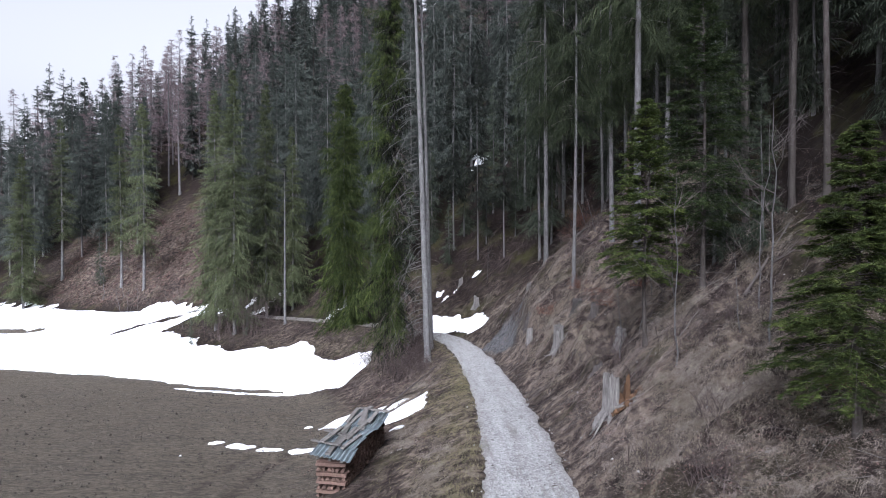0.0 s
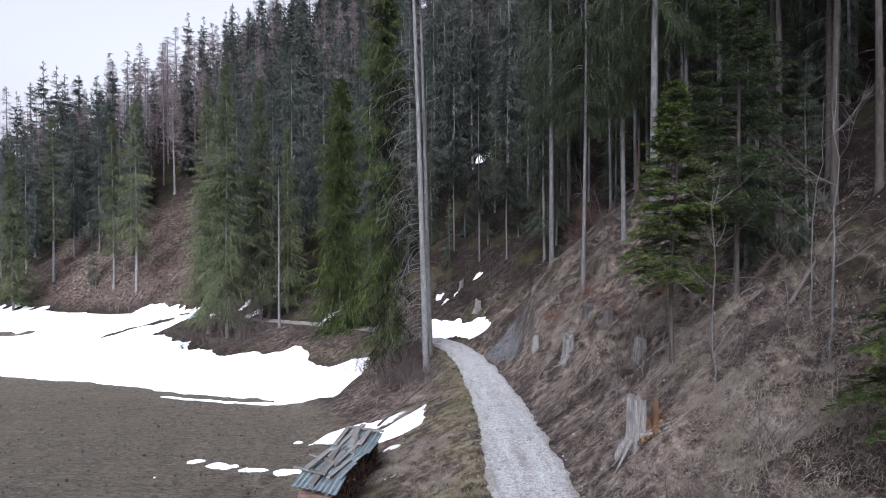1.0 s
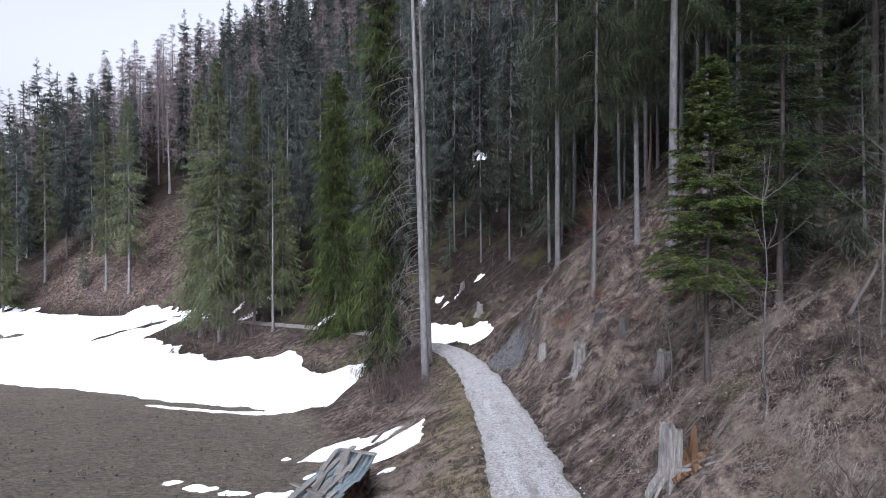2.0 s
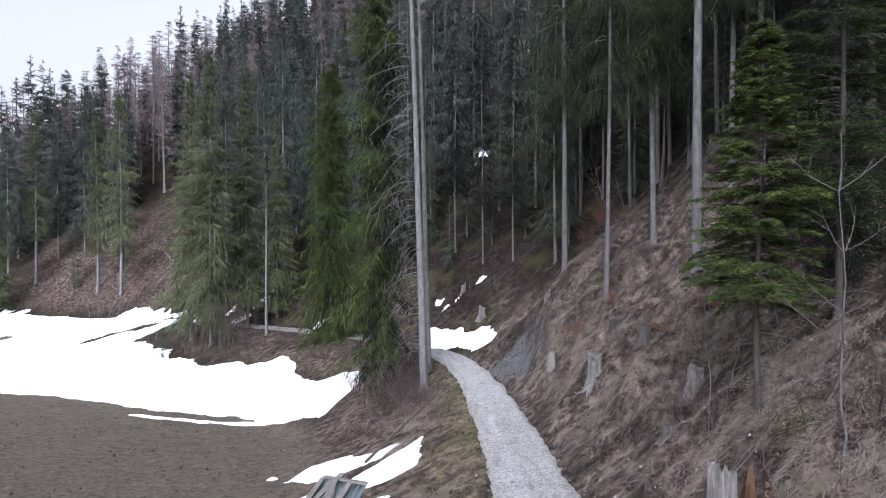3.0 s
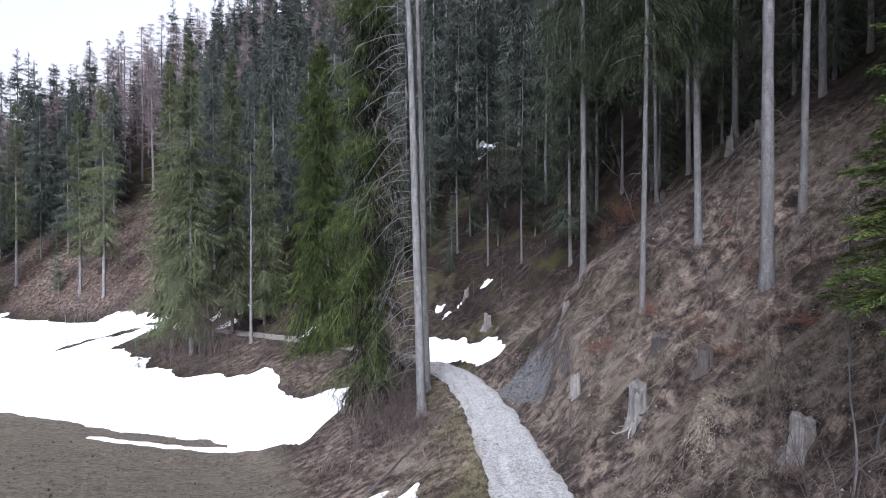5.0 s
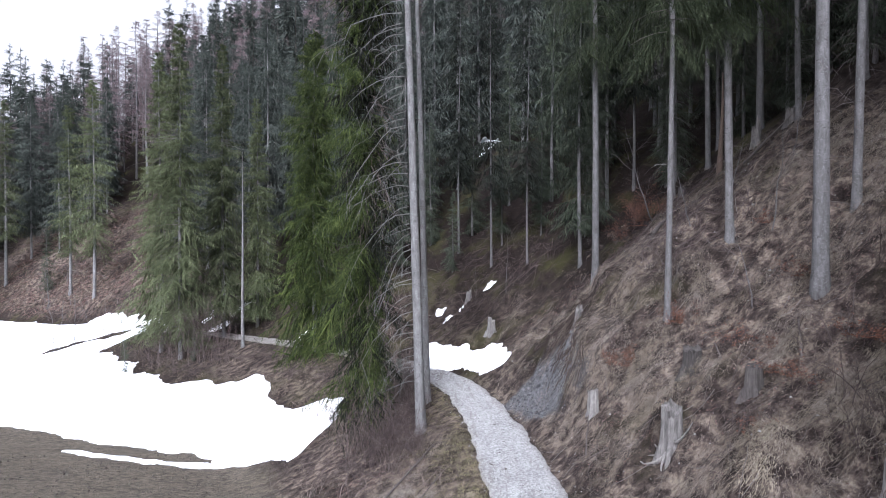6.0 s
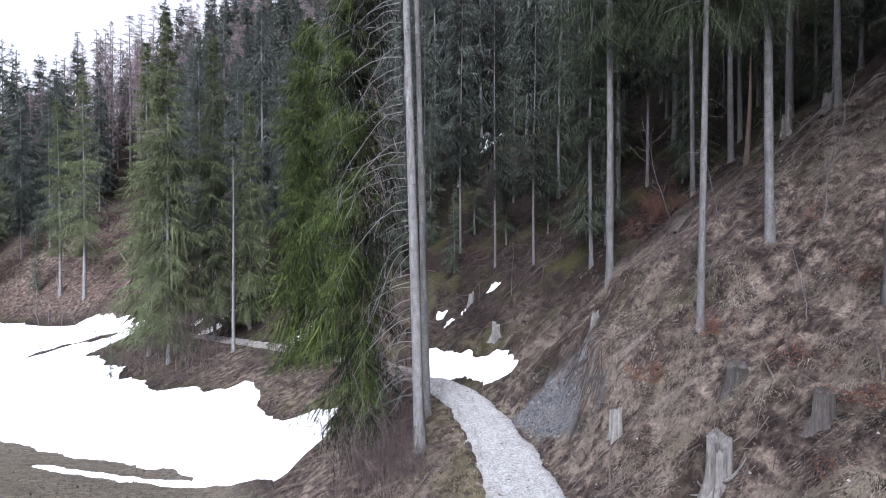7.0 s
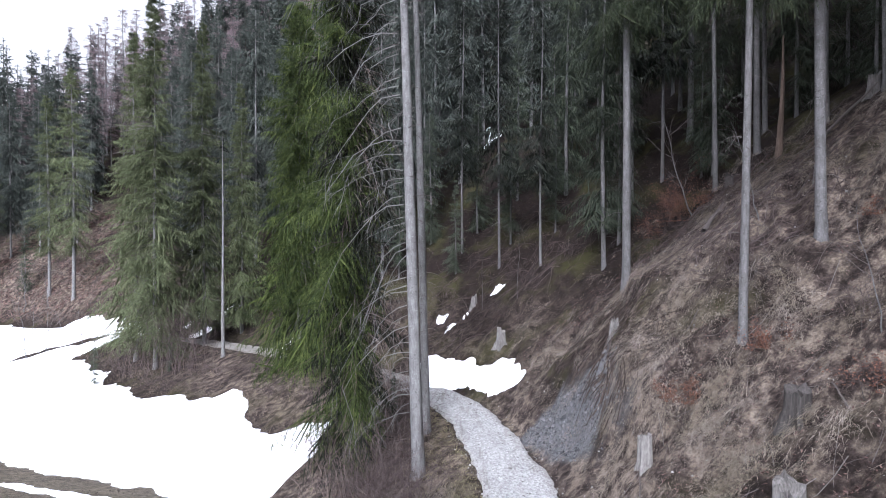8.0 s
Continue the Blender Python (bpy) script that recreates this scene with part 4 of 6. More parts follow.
count = 0
for tries in range(4000):
    if count >= 112:
        break
    x, y = rng.uniform(10.5, 40), rng.uniform(-8, 66)
    if x < 14.5 and 11 < y < 44 or x < 10.8 or not free(x, y, 2.7):
        continue
    spots.append((x, y))
    count += 1
    low = y > 6 and x < 24 and rng.uniform() < 0.5
    if low:
        stand(FINE, int(rng.integers(2)), x, y, rng.uniform(0, 6.3), rng.uniform(0.6, 1.0))
        continue
    # below y 9 they are out of view, added only for their shade
    stand(DEEP if x > 20 or y < 9 else KINDS, int(rng.integers(4)), x, y, rng.uniform(0, 6.3), rng.uniform(0.85, 1.1))
count = 0
for tries in range(4000):
    if count >= 100:
        break
    x, y = rng.uniform(-84, 14), rng.uniform(46, 112)
    d = beside(x, y)[0][0]
    if d < (6.5 if x < -25 else 7.0) or d > 36 or clearing(x, y) or not free(x, y, 4.0) or (y > 46 and y < 56 and x > -2 and x < 6):
        continue
    if x > -3 and y > 61 and rng.uniform() < 0.5:
        continue
    spots.append((x, y))
    count += 1
    if x < -14:
        stand(HILL, int(rng.integers(2)), x, y, rng.uniform(0, 6.3), rng.uniform(0.75, 1.0))
    elif x < 2 or rng.uniform() < 0.6:
        stand(FINE if y < 60 else HILL, int(rng.integers(2)), x, y, rng.uniform(0, 6.3), rng.uniform(0.7, 1.1))
    else:
        stand(HILL if y > 60 else KINDS, int(rng.integers(2)), x, y, rng.uniform(0, 6.3), rng.uniform(0.75, 1.05))
# the pair of pale trunks above the snowy bend
for k, x, y, size in ((0, -52.4, 94.0, 0.85), (2, -47.0, 90.6, 0.95), (3, -66.0, 100.0, 0.9)):
    stand(PALE, k % 2, x, y, x, size)


# ---- the far wood on the hill ----
def far_wood():
    rng = np.random.default_rng(23)
    models = []
    for k in range(4):
        h = 22 + 2.2 * k
        models.append((merge([frond_geo(h, 2.0, 3.9 + 0.2 * k, 125, 5, 400 + k, 0.8, 0.62, 0.2, 0.38, 0.85, core=4, core_wide=0.5), tip_geo(h, 0.7, 0.08, 410 + k)]),
                       tubes(np.array([[(0, 0, -0.6), (0, 0, h * 0.5), (0, 0, h)]], float), np.array([[0.2, 0.13, 0.02]]), 5)))
    bare = []
    for k in range(3):
        h = 23 + 2.0 * k
        twigs = frond_geo(h, h * 0.28, 4.0, 78, 6, 430 + k, 0.4, 0.75, 0.3, 0.38, 0.34, 1, 0.8, 0.04, 0.3, core=0)
        bare.append((twigs, tubes(np.array([[(0, 0, -0.6), (0.1, 0, h * 0.5), (0, 0, h)]], float), np.array([[0.22, 0.15, 0.03]]), 5)))
    green, trunks, larch, larch_trunks = [], [], [], []
    g = 4.3
    for gx in np.arange(-150, 75, g):
        for gy in np.arange(60, 215, g):
            x, y = gx + rng.uniform(-1.7, 1.7), gy + rng.uniform(-1.7, 1.7)
            kind, turn, size, pick = rng.uniform(), rng.uniform(0, 6.3), rng.uniform(0.6, 1.08), int(rng.integers(12))
            d = beside(x, y)[0][0]
            if d < (12 if x < -60 else 20) or abs(x) > 0.84 * y + 8 or clearing(x, y):
                continue
            ridge = (110 + 0.85 * x) / 0.82
            if d > ridge + (40 if x < -60 else 16) or not free(x, y, 2.4):
                continue
            if x > -8 and (y > 135 or x > 26 or rng.uniform() < 0.6):
                continue
            z = land_at(x, y)
            c, s = math.cos(turn) * size, math.sin(turn) * size
            m = np.array([[c, -s, 0], [s, c, 0], [0, 0, size]])
            is_larch = kind < 0.22 + (0.6 if x < -30 or x > -8 else 0.4) * step(-0.3, 0.8, wave(np.array([x]), np.array([y]), 26, 61))[0]
            crown, wood = bare[pick % 3] if is_larch else models[pick % 4]
            (larch if is_larch else green).append((crown[0] @ m.T + [x, y, z], crown[1]))
            (larch_trunks if is_larch else trunks).append((wood[0] @ m.T + [x, y, z], wood[1]))
    for name, label, crowns, woods, mat, bark in (("far_spruce_wood", "dense dark spruce wood covering the far hillside", green, trunks, M_FAR, M_DARKBARK),
                                            ("far_larch_wood", "bare pinkish-brown larches among the far spruces", larch, larch_trunks, M_LARCH, M_TRUNK)):
        a, b = merge(crowns), merge(woods)
        v, f = merge([a, b])
        index = np.concatenate([np.zeros(len(a[1]), int), np.ones(len(b[1]), int)])
        tagged(new(name, mesh_of(name, v, f, [mat, bark], index)), label, "wood", kind="stuff")


far_wood()


# ---- larches that stand out singly on the hill ----
def larch(x, y, h, seed, turn):
    t = tagged(new("bare_larch"), "leafless pinkish-brown larch on the steep hillside", "tree", "larches")
    part("trunk", mesh_of("trunk", *trunk_geo(h, 0.24, seed, 8), M_BARK, smooth=True), t)
    tagged(part("bare_crown", mesh_of("bare_crown", *frond_geo(h, h * 0.27, 4.0, 100, 9, seed + 1, 0.35, 0.8, 0.3, 0.36, 0.16, 2, 0.7, 0.022, 0.3, core=0), M_LARCH), t, "fine bare twigs"), kind="stuff")
    return place(t, x, y, turn)


for k, (x, y, h) in enumerate(((-52.6, 115.6, 22.5), (-82.0, 121.0, 21.0), (-78.5, 114.5, 21.5), (-72.5, 116.5, 22.0), (-26.2, 124.0, 21.0), (7.4, 90.5, 22.5), (9.3, 92.5, 20.5), (-9.0, 108.0, 22.0), (-37.0, 118.0, 21.0))):
    larch(x, y, h, 5200 + 7 * k, 1.7 * k)


# ---- young firs on the slope ----
young_fir("young bright green fir with spreading boughs on the slope", 7.7, 0.07, 2.1, 1.45, 230, 500, 6.35, 18.1, 0.5, M_YOUNG, twigs=24, needles=16)
young_fir("young dark green fir beside a larger trunk", 9.6, 0.09, 2.2, 2.2, 230, 520, 8.5, 18.9, 2.4, M_FIR, twigs=24, needles=15)
young_fir("bushy green fir close to the slope's edge", 5.4, 0.07, 1.0, 1.6, 230, 540, 7.2, 10.0, 4.0, M_YOUNG, twigs=24, needles=17, droop=0.5, shape=1.0)
undergrowth = np.random.default_rng(77)
for x, y, s in ((0.6, 56.5, 0.30), (4.2, 56.0, 0.36), (6.8, 54.2, 0.30), (9.0, 50.5, 0.26), (2.2, 60.0, 0.45), (-3.5, 60.5, 0.34), (7.6, 58.5, 0.5), (11.0, 56.0, 0.55),
                (5.4, 62.0, 0.55), (13.6, 49.0, 0.42), (-1.2, 62.5, 0.5), (9.6, 62.5, 0.6), (16.2, 40.0, 0.4), (17.5, 33.0, 0.45), (16.6, 27.0, 0.4), (14.9, 30.2, 0.33),
                (-12.0, 66.0, 0.5), (-8.0, 64.0, 0.45), (-27.5, 62.8, 0.16), (-21.0, 61.6, 0.14), (-32.0, 79.0, 0.4), (-57.0, 96.0, 0.45), (9.7, 20.6, 0.40), (10.7, 21.9, 0.46), (9.9, 17.9, 0.26), (-2.7, 40.6, 0.14), (-3.3, 42.4, 0.15), (-2.3, 42.2, 0.11)):
    again(FINE[int(undergrowth.integers(2))], x, y, undergrowth.uniform(0, 6.3), s, 1.25)


# ---- snow left from the winter ----
def inside(px, py, poly):
    """Signed distance to a closed outline, positive inside."""
    a = np.array(poly, float)
    b = np.roll(a, -1, 0)
    best, odd = np.full(px.shape, 1e9), np.zeros(px.shape, bool)
    for (ax, ay), (bx, by) in zip(a, b):
        ex, ey = bx - ax, by - ay
        t = np.clip(((px - ax) * ex + (py - ay) * ey) / (ex * ex + ey * ey + 1e-9), 0, 1)
        best = np.minimum(best, np.hypot(px - ax - t * ex, py - ay - t * ey))
        hit = ((ay > py) != (by > py)) & (px < ax + (py - ay) / (by - ay + 1e-12) * ex)
        odd ^= hit
    return np.where(odd, best, -best)


def snow(name, label, poly, depth, gap, wobble, seed, holes=(), soft=0.7):
    p = np.array(poly, float)
    lo, hi = p.min(0) - 0.6, p.max(0) + 0.6
    xs, ys = np.arange(lo[0], hi[0] + gap, gap), np.arange(lo[1], hi[1] + gap, gap)
    gx, gy = np.meshgrid(xs, ys)
    x, y = gx.ravel(), gy.ravel()
    sd = inside(x, y, poly)
    for cx, cy, rx, ry in holes:
        sd = np.minimum(sd, (np.hypot((x - cx) / rx, (y - cy) / ry) - 1) * min(rx, ry))
    sd = sd + wobble * (wave(x, y, wobble * 5, seed) + 0.5 * wave(x, y, wobble * 1.8, seed + 1) + 0.3 * wave(x, y, wobble * 0.7, seed + 2))
    h = np.where(sd > 0, depth * np.sqrt(np.clip(sd / soft, 0, 1)) * (1 + 0.25 * wave(x, y, 2.2, seed + 3)), sd * 0.6)
    h = h + 0.02 * wave(x, y, 0.6, seed + 4)
    z = land(x, y) + h
    z = np.where(sd > 0.3, z - 0.5 * (land(x, y) - land(x, y, False)), z)
    nx = len(xs)
    i = (np.arange(len(ys) - 1)[:, None] * nx + np.arange(nx - 1)).ravel()
    q = np.stack([i, i + 1, i + nx + 1, i + nx], 1)
    q = q[(sd[q] > -0.35).any(1)]
    used, inv = np.unique(q, return_inverse=True)
    me = mesh_of(name, np.stack([x, y, z], 1)[used], inv.reshape(-1, 4), M_SNOW, smooth=True)
    return tagged(new(name, me), label, "snow")


snow("snow_field", "wide sheet of old white snow lying over the meadow",
     [(-110, 64), (-80, 57), (-60, 54.5), (-40, 52.4), (-34, 51.5), (-25, 49), (-20, 46.6), (-15, 44.2), (-12.9, 43.2), (-9.5, 41.2), (-7.2, 40.3), (-5.6, 42), (-5.4, 45.4), (-8.4, 46),
      (-10.8, 48.4), (-12, 51.4), (-13.2, 53.4), (-14.4, 53.2), (-18, 55.8), (-23.6, 60), (-29.6, 66.5), (-35, 72), (-31, 74.5), (-28, 75.6), (-34, 80), (-42, 85.5),
      (-48, 86), (-55, 90), (-66, 95), (-80, 100), (-110, 110)], 0.28, 0.33, 0.55, 600,
     [(-66, 83, 10, 2.2), (-42, 76, 1.2, 0.4), (-37, 76.5, 3.4, 0.7), (-35, 79.3, 3.5, 0.35)])
snow("snow_streak", "thin streak of snow along the meadow's edge", [(-21, 45.1), (-16, 43.4), (-11, 41.9), (-8.8, 41.0), (-11, 41.3), (-16, 42.7), (-21, 44.3)], 0.10, 0.14, 0.16, 610)
snow("snow_bank", "white snow bank at the bend of the track",
     [(-1.6, 50.4), (-0.9, 46.9), (0.6, 46.1), (1.7, 44.6), (2.5, 43.3), (3.3, 42.9), (3.5, 44.0), (2.9, 45.8), (1.6, 47.3), (0.3, 48.4), (-0.8, 50.6)], 0.38, 0.11, 0.2, 620)
snow("snow_streak", "strip of melting snow in the ditch below the track", [(-6.5, 30.0), (-5.7, 31.4), (-4.4, 31.0), (-3.4, 30.2), (-1.9, 29.8), (-2.4, 28.9), (-4.0, 28.6), (-5.4, 29.2)],
     0.16, 0.09, 0.2, 630)
snow("snow_streak", "strip of melting snow on the bank above the ditch", [(-3.4, 27.4), (-2.7, 28.1), (-1.7, 28.5), (-0.8, 29.4), (-0.7, 28.2), (-1.0, 26.2), (-2.5, 25.7), (-3.2, 26.2)],
     0.18, 0.09, 0.18, 640)
for k, (x, y, rx, ry) in enumerate(((-10.7, 27.0, 0.45, 0.22), (-9.3, 26.3, 0.75, 0.3), (-7.8, 25.8, 0.8, 0.42), (-6.2, 25.2, 0.72, 0.5), (-7.2, 30.7, 0.2, 0.25), (-5.2, 27.2, 0.35, 0.2),
                                    (-11.3, 24.6, 0.16, 0.16), (-2.1, 24.0, 0.4, 0.14), (-1.6, 20.2, 0.3, 0.12), (2.9, 52.8, 0.3, 0.35), (-0.3, 53.4, 0.4, 0.22), (0.2, 52.1, 0.24, 0.26),
                                    (1.0, 52.4, 0.14, 0.16), (5.1, 76.5, 1.1, 0.75), (4.4, 79.0, 0.6, 0.5), (-20.6, 72.2, 1.5, 0.5), (-22.5, 71.0, 1.0, 0.4), (-24.5, 73.6, 1.2, 0.5), (-11.5, 61.4, 0.9, 0.4))):
    ring = [(x + rx * math.cos(a * 0.7), y + ry * math.sin(a * 0.7)) for a in range(9)]
    snow("snow_patch", "small leftover patch of melting snow", ring, 0.12 if y < 60 else 0.42, max(0.05, rx * 0.09), 0.12 + 0.12 * rx, 650 + 3 * k, soft=0.35)


# ---- stumps ----
def stump(x, y, d, h, seed, label, jag=0.05, roots=5, mats=(M_STUMP, M_STUMP), spread=0.5):
    """A weathered stump: ridged side, spreading roots, an uneven cut."""
    r0 = np.random.default_rng(seed)
    t = tagged(new("tree_stump"), label, "stump", "stumps")
    n, rings = 28, 9
    az = np.arange(n) * 2 * np.pi / n
    lobe = sum(a * np.cos(k * az + p) for k, a, p in zip((roots, 3, 7, 11), (0.16, 0.06, 0.05, 0.04), r0.uniform(0, 6.3, 4)))
    zs = np.concatenate([[-0.45], np.linspace(-0.1, 1, rings - 1)])
    vs = []
    cut = h * (1 + jag * (1.6 * np.cos(az + r0.uniform(0, 6.3)) + 1.1 * r0.normal(0, 1, n) + 1.2 * np.clip(np.cos(3 * az + r0.uniform(0, 6.3)), 0, 1)))
    for z in zs:
        flare = 1 + spread * math.exp(-max(z, 0) * h / 0.14) * (0.4 + 2.2 * np.clip(lobe, 0, 1)) if z > -0.2 else 1.5 + 2.0 * np.clip(lobe, 0, 1)
        rad = d / 2 * (1 + lobe * (0.5 if z > 0.1 else 1.0)) * flare * (1.02 - 0.08 * max(z, 0)) * (1 + r0.normal(0, 0.012, n))
        vs.append(np.stack([rad * np.cos(az), rad * np.sin(az), np.where(z == 1, cut, z * h)], 1))
    v = np.concatenate(vs)
    i, j = np.meshgrid(np.arange(rings - 1), np.arange(n), indexing="ij")
    p, q = (i * n + j).ravel(), (i * n + (j + 1) % n).ravel()
    part("stem", mesh_of("stem", v, np.stack([p, q, q + n, p + n], 1), mats[0], smooth=False), t)
    rim = vs[-1]
    inner = rim * [0.55, 0.55, 1] + np.stack([np.zeros(n), np.zeros(n), r0.normal(-0.01, 0.015, n)], 1)
    cap = np.concatenate([rim * [0.985, 0.985, 1] - [0, 0, 0.004], inner, [[0, 0, h * 0.985]]])
    k = np.arange(n)
    tri = np.concatenate([np.stack([k, (k + 1) % n, n + k], 1), np.stack([(k + 1) % n, n + (k + 1) % n, n + k], 1), np.stack([n + k, n + (k + 1) % n, np.full(n, 2 * n)], 1)])
    part("cut_face", mesh_of("cut_face", cap, tri, mats[1]), t, "weathered cracked cut face")
    t.matrix_basis = Matrix.Translation((x, y, land_at(x, y) - 0.06)) @ Matrix.Rotation(r0.uniform(0, 6.3), 4, "Z")
    return t


def root_arms(x, y, seed, n, reach):
    """Bared roots that spread downhill from a stump."""
    r0 = np.random.default_rng(seed)
    for k in range(n):
        a = math.pi + r0.normal(0.3, 0.9)
        ln = reach * r0.uniform(0.6, 1.2)
        u = np.linspace(0, 1, 7)
        px, py = x + np.cos(a + 0.6 * u * r0.normal()) * (0.12 + ln * u), y + np.sin(a + 0.6 * u * r0.normal()) * (0.12 + ln * u)
        pz = land(px, py) + 0.22 * (1 - u)**2 + 0.03
        tagged(new("bared_root", mesh_of("bared_root", *tubes(np.stack([px, py, pz], 1)[None], (0.055 * (1 - 0.75 * u))[None], 6), M_STUMP, smooth=True)), "pale bared root spreading from a stump", "root", "bared roots")


root_arms(4.78, 16.3, 730, 7, 0.75)
root_arms(5.5, 27.3, 731, 5, 0.55)
stump(5.08, 16.25, 0.40, 0.46, 733, "crumbling orange rotten half of a stump", 0.28, 4, (M_ROT, M_ROT), 0.8)
GREY = "weathered grey tree stump with spreading roots"
stump(4.78, 16.35, 0.48, 1.2, 700, "tall silver-grey stump with a rotten orange side", 0.05, spread=1.1)
for x, y, d, h, jag, label in ((5.5, 27.4, 0.50, 1.25, 0.05, GREY), (6.85, 29.4, 0.50, 0.76, 0.05, "dark stump with a slanting cut"), (6.95, 26.4, 0.34, 0.75, 0.03, "narrow dark stump with a flat cut"),
                               (6.8, 22.0, 0.42, 0.75, 0.04, GREY), (4.85, 32.3, 0.36, 0.98, 0.06, GREY), (2.75, 47.4, 0.42, 0.85, 0.08, GREY),
                               (5.5, 20.4, 0.3, 0.42, 0.1, "splintered brown stump with a jagged top"),
                               (5.55, 37.3, 0.3, 0.6, 0.16, "torn root stump above the shale cut"), (14.7, 38.0, 0.45, 0.65, 0.15, "broad torn stump on the ridge"),
                               (14.6, 40.6, 0.4, 0.9, 0.2, "pale broken stump on the ridge"), (12.0, 42.7, 0.34, 0.8, 0.1, "narrow dark stump under the trees"), (1.6, 52.6, 0.35, 0.7, 0.1, GREY)):
    stump(x, y, d, h * 0.82, 701 + int(x * 37 + y * 11), label, jag, mats=(M_STUMP_DARK,) * 2 if "dark" in label or "brown" in label else (M_STUMP,) * 2)


def chips(name, label, centre, spread, n, size, mat, seed, category, lift=0.02):
    """Angular flakes strewn on the ground."""
    r0 = np.random.default_rng(seed)
    x, y = r0.normal(centre[0], spread[0], n), r0.normal(centre[1], spread[1], n)
    return strewn(name, label, x, y, size, mat, r0, category, lift)


def strewn(name, label, x, y, size, mat, r0, category, lift=0.02):
    n = len(x)
    s = size * r0.lognormal(0, 0.45, n)
    base = np.array([(1, 0, -0.4), (-0.5, 0.85, -0.4), (-0.5, -0.85, -0.4), (0.35, 0.25, 0.75), (-0.55, -0.1, 0.5)])
    v = base[None] * s[:, None, None] * r0.uniform(0.6, 1.3, (n, 5, 3))
    a = r0.uniform(0, 6.3, n)
    c, sn = np.cos(a)[:, None], np.sin(a)[:, None]
    v = np.stack([v[..., 0] * c - v[..., 1] * sn, v[..., 0] * sn + v[..., 1] * c, v[..., 2]], -1)
    v += np.stack([x, y, land(x, y) + lift * 0.5 + s * 0.25], 1)[:, None]
    f = np.array([(0, 1, 3), (1, 4, 3), (1, 2, 4), (2, 3, 4), (2, 0, 3)])
    fs = (f[None] + np.arange(n)[:, None, None] * 5).reshape(-1, 3)
    return tagged(new(name, mesh_of(name, v.reshape(-1, 3), fs, mat)), label, category, kind="stuff")


chips("rotten_wood", "crumbled orange rotten wood beside a stump", (5.08, 16.15), (0.15, 0.15), 800, 0.036, M_ROT, 720, "wood debris", 0.16)


# ---- bare shrubs, saplings and russet beeches ----
def shrub_geo(n, h, spread, seed, thick=0.008, twigs=6, arch=0.35, knots=6):
    r0 = np.random.default_rng(seed)
    az, out = r0.uniform(0, 6.3, n), r0.uniform(0.15, 1.0, n) * spread
    s = np.linspace(0, 1, knots)
    ln = h * r0.uniform(0.5, 1.1, n)
    foot = r0.normal(0, 0.38 * spread, (n, 2))
    p = np.zeros((n, knots, 3))
    wig = np.cumsum(r0.normal(0, 0.035, (n, knots, 2)), 1) * h
    p[..., :2] = foot[:, None] + np.stack([np.cos(az), np.sin(az)], 1)[:, None] * (out[:, None] * s**1.3)[..., None] + wig * s[None, :, None]
    p[..., 2] = ln[:, None] * (s - arch * s**2.6 * r0.uniform(0, 1.6, n)[:, None]) - 0.08 * (1 - s)
    geo = [tubes(p, (thick * r0.uniform(0.6, 1.4, n))[:, None] * (1 - 0.75 * s)[None], 3)]
    m = n * twigs
    i, k = r0.integers(0, n, m), r0.integers(1, knots - 1, m)
    base = p[i, k]
    way = unit(unit(p[i, k + 1] - p[i, k]) + r0.normal(0, 0.55, (m, 3)))
    tl = ln[i] * r0.uniform(0.12, 0.4, m)
    q = base[:, None] + way[:, None] * (tl[:, None] * np.linspace(0, 1, 2))[..., None]
    geo.append(tubes(q, np.ones((m, 1)) * thick * 0.4 * np.array([[1, 0.3]]), 3))
    return merge(geo)


def shrub(x, y, n, h, spread, seed, label="bare brown shrub of thin arching twigs", mat=None, **more):
    t = new("bare_shrub", mesh_of("bare_shrub", *shrub_geo(n, h, spread, seed, **more), mat or M_SHRUB))
    t.location = (x, y, land_at(x, y))
    return tagged(t, label, "shrub", "shrubs")


r1 = np.random.default_rng(801)
TANGLE = "tangled thicket of dead brown stems under the spruce"
for x, y, n, h, sp in ((-2.2, 36.0, 80, 3.4, 1.4), (-1.6, 35.4, 60, 2.4, 1.2), (-2.8, 36.8, 80, 4.0, 1.4), (-1.9, 38.4, 60, 3.0, 1.3), (-2.6, 41.4, 90, 3.4, 1.3), (-2.2, 44.2, 80, 2.8, 1.2), (-3.4, 46.4, 80, 2.6, 1.4), (-2.4, 39.6, 90, 3.6, 1.2), (-3.4, 40.5, 50, 2.0, 1.4), (-1.9, 42.6, 50, 1.7, 1.3), (-3.6, 44.6, 50, 1.7, 1.4), (-5.8, 48.6, 50, 1.6, 1.6), (-5.5, 43.0, 50, 1.8, 1.6), (-4.6, 46.6, 50, 1.6, 1.5), (-1.6, 34.6, 40, 1.7, 1.2), (-3.2, 34.8, 40, 1.6, 1.2), (-2.6, 37.4, 40, 3.2, 1.2), (-4.6, 35.0, 30, 1.2, 1.0), (-1.2, 33.2, 30, 1.2, 0.9),
                       (-0.7, 35.6, 26, 1.0, 0.7), (-2.4, 32.6, 30, 1.0, 1.0), (-0.4, 31.4, 24, 0.8, 0.8)):
    shrub(x, y, int(n * 1.3), h * 0.95, sp * 1.3, 810 + int(abs(x) * 70 + y), TANGLE, M_BRAMBLE if int(y * 5) % 3 else M_SHRUB, twigs=7, arch=0.75, thick=0.011)
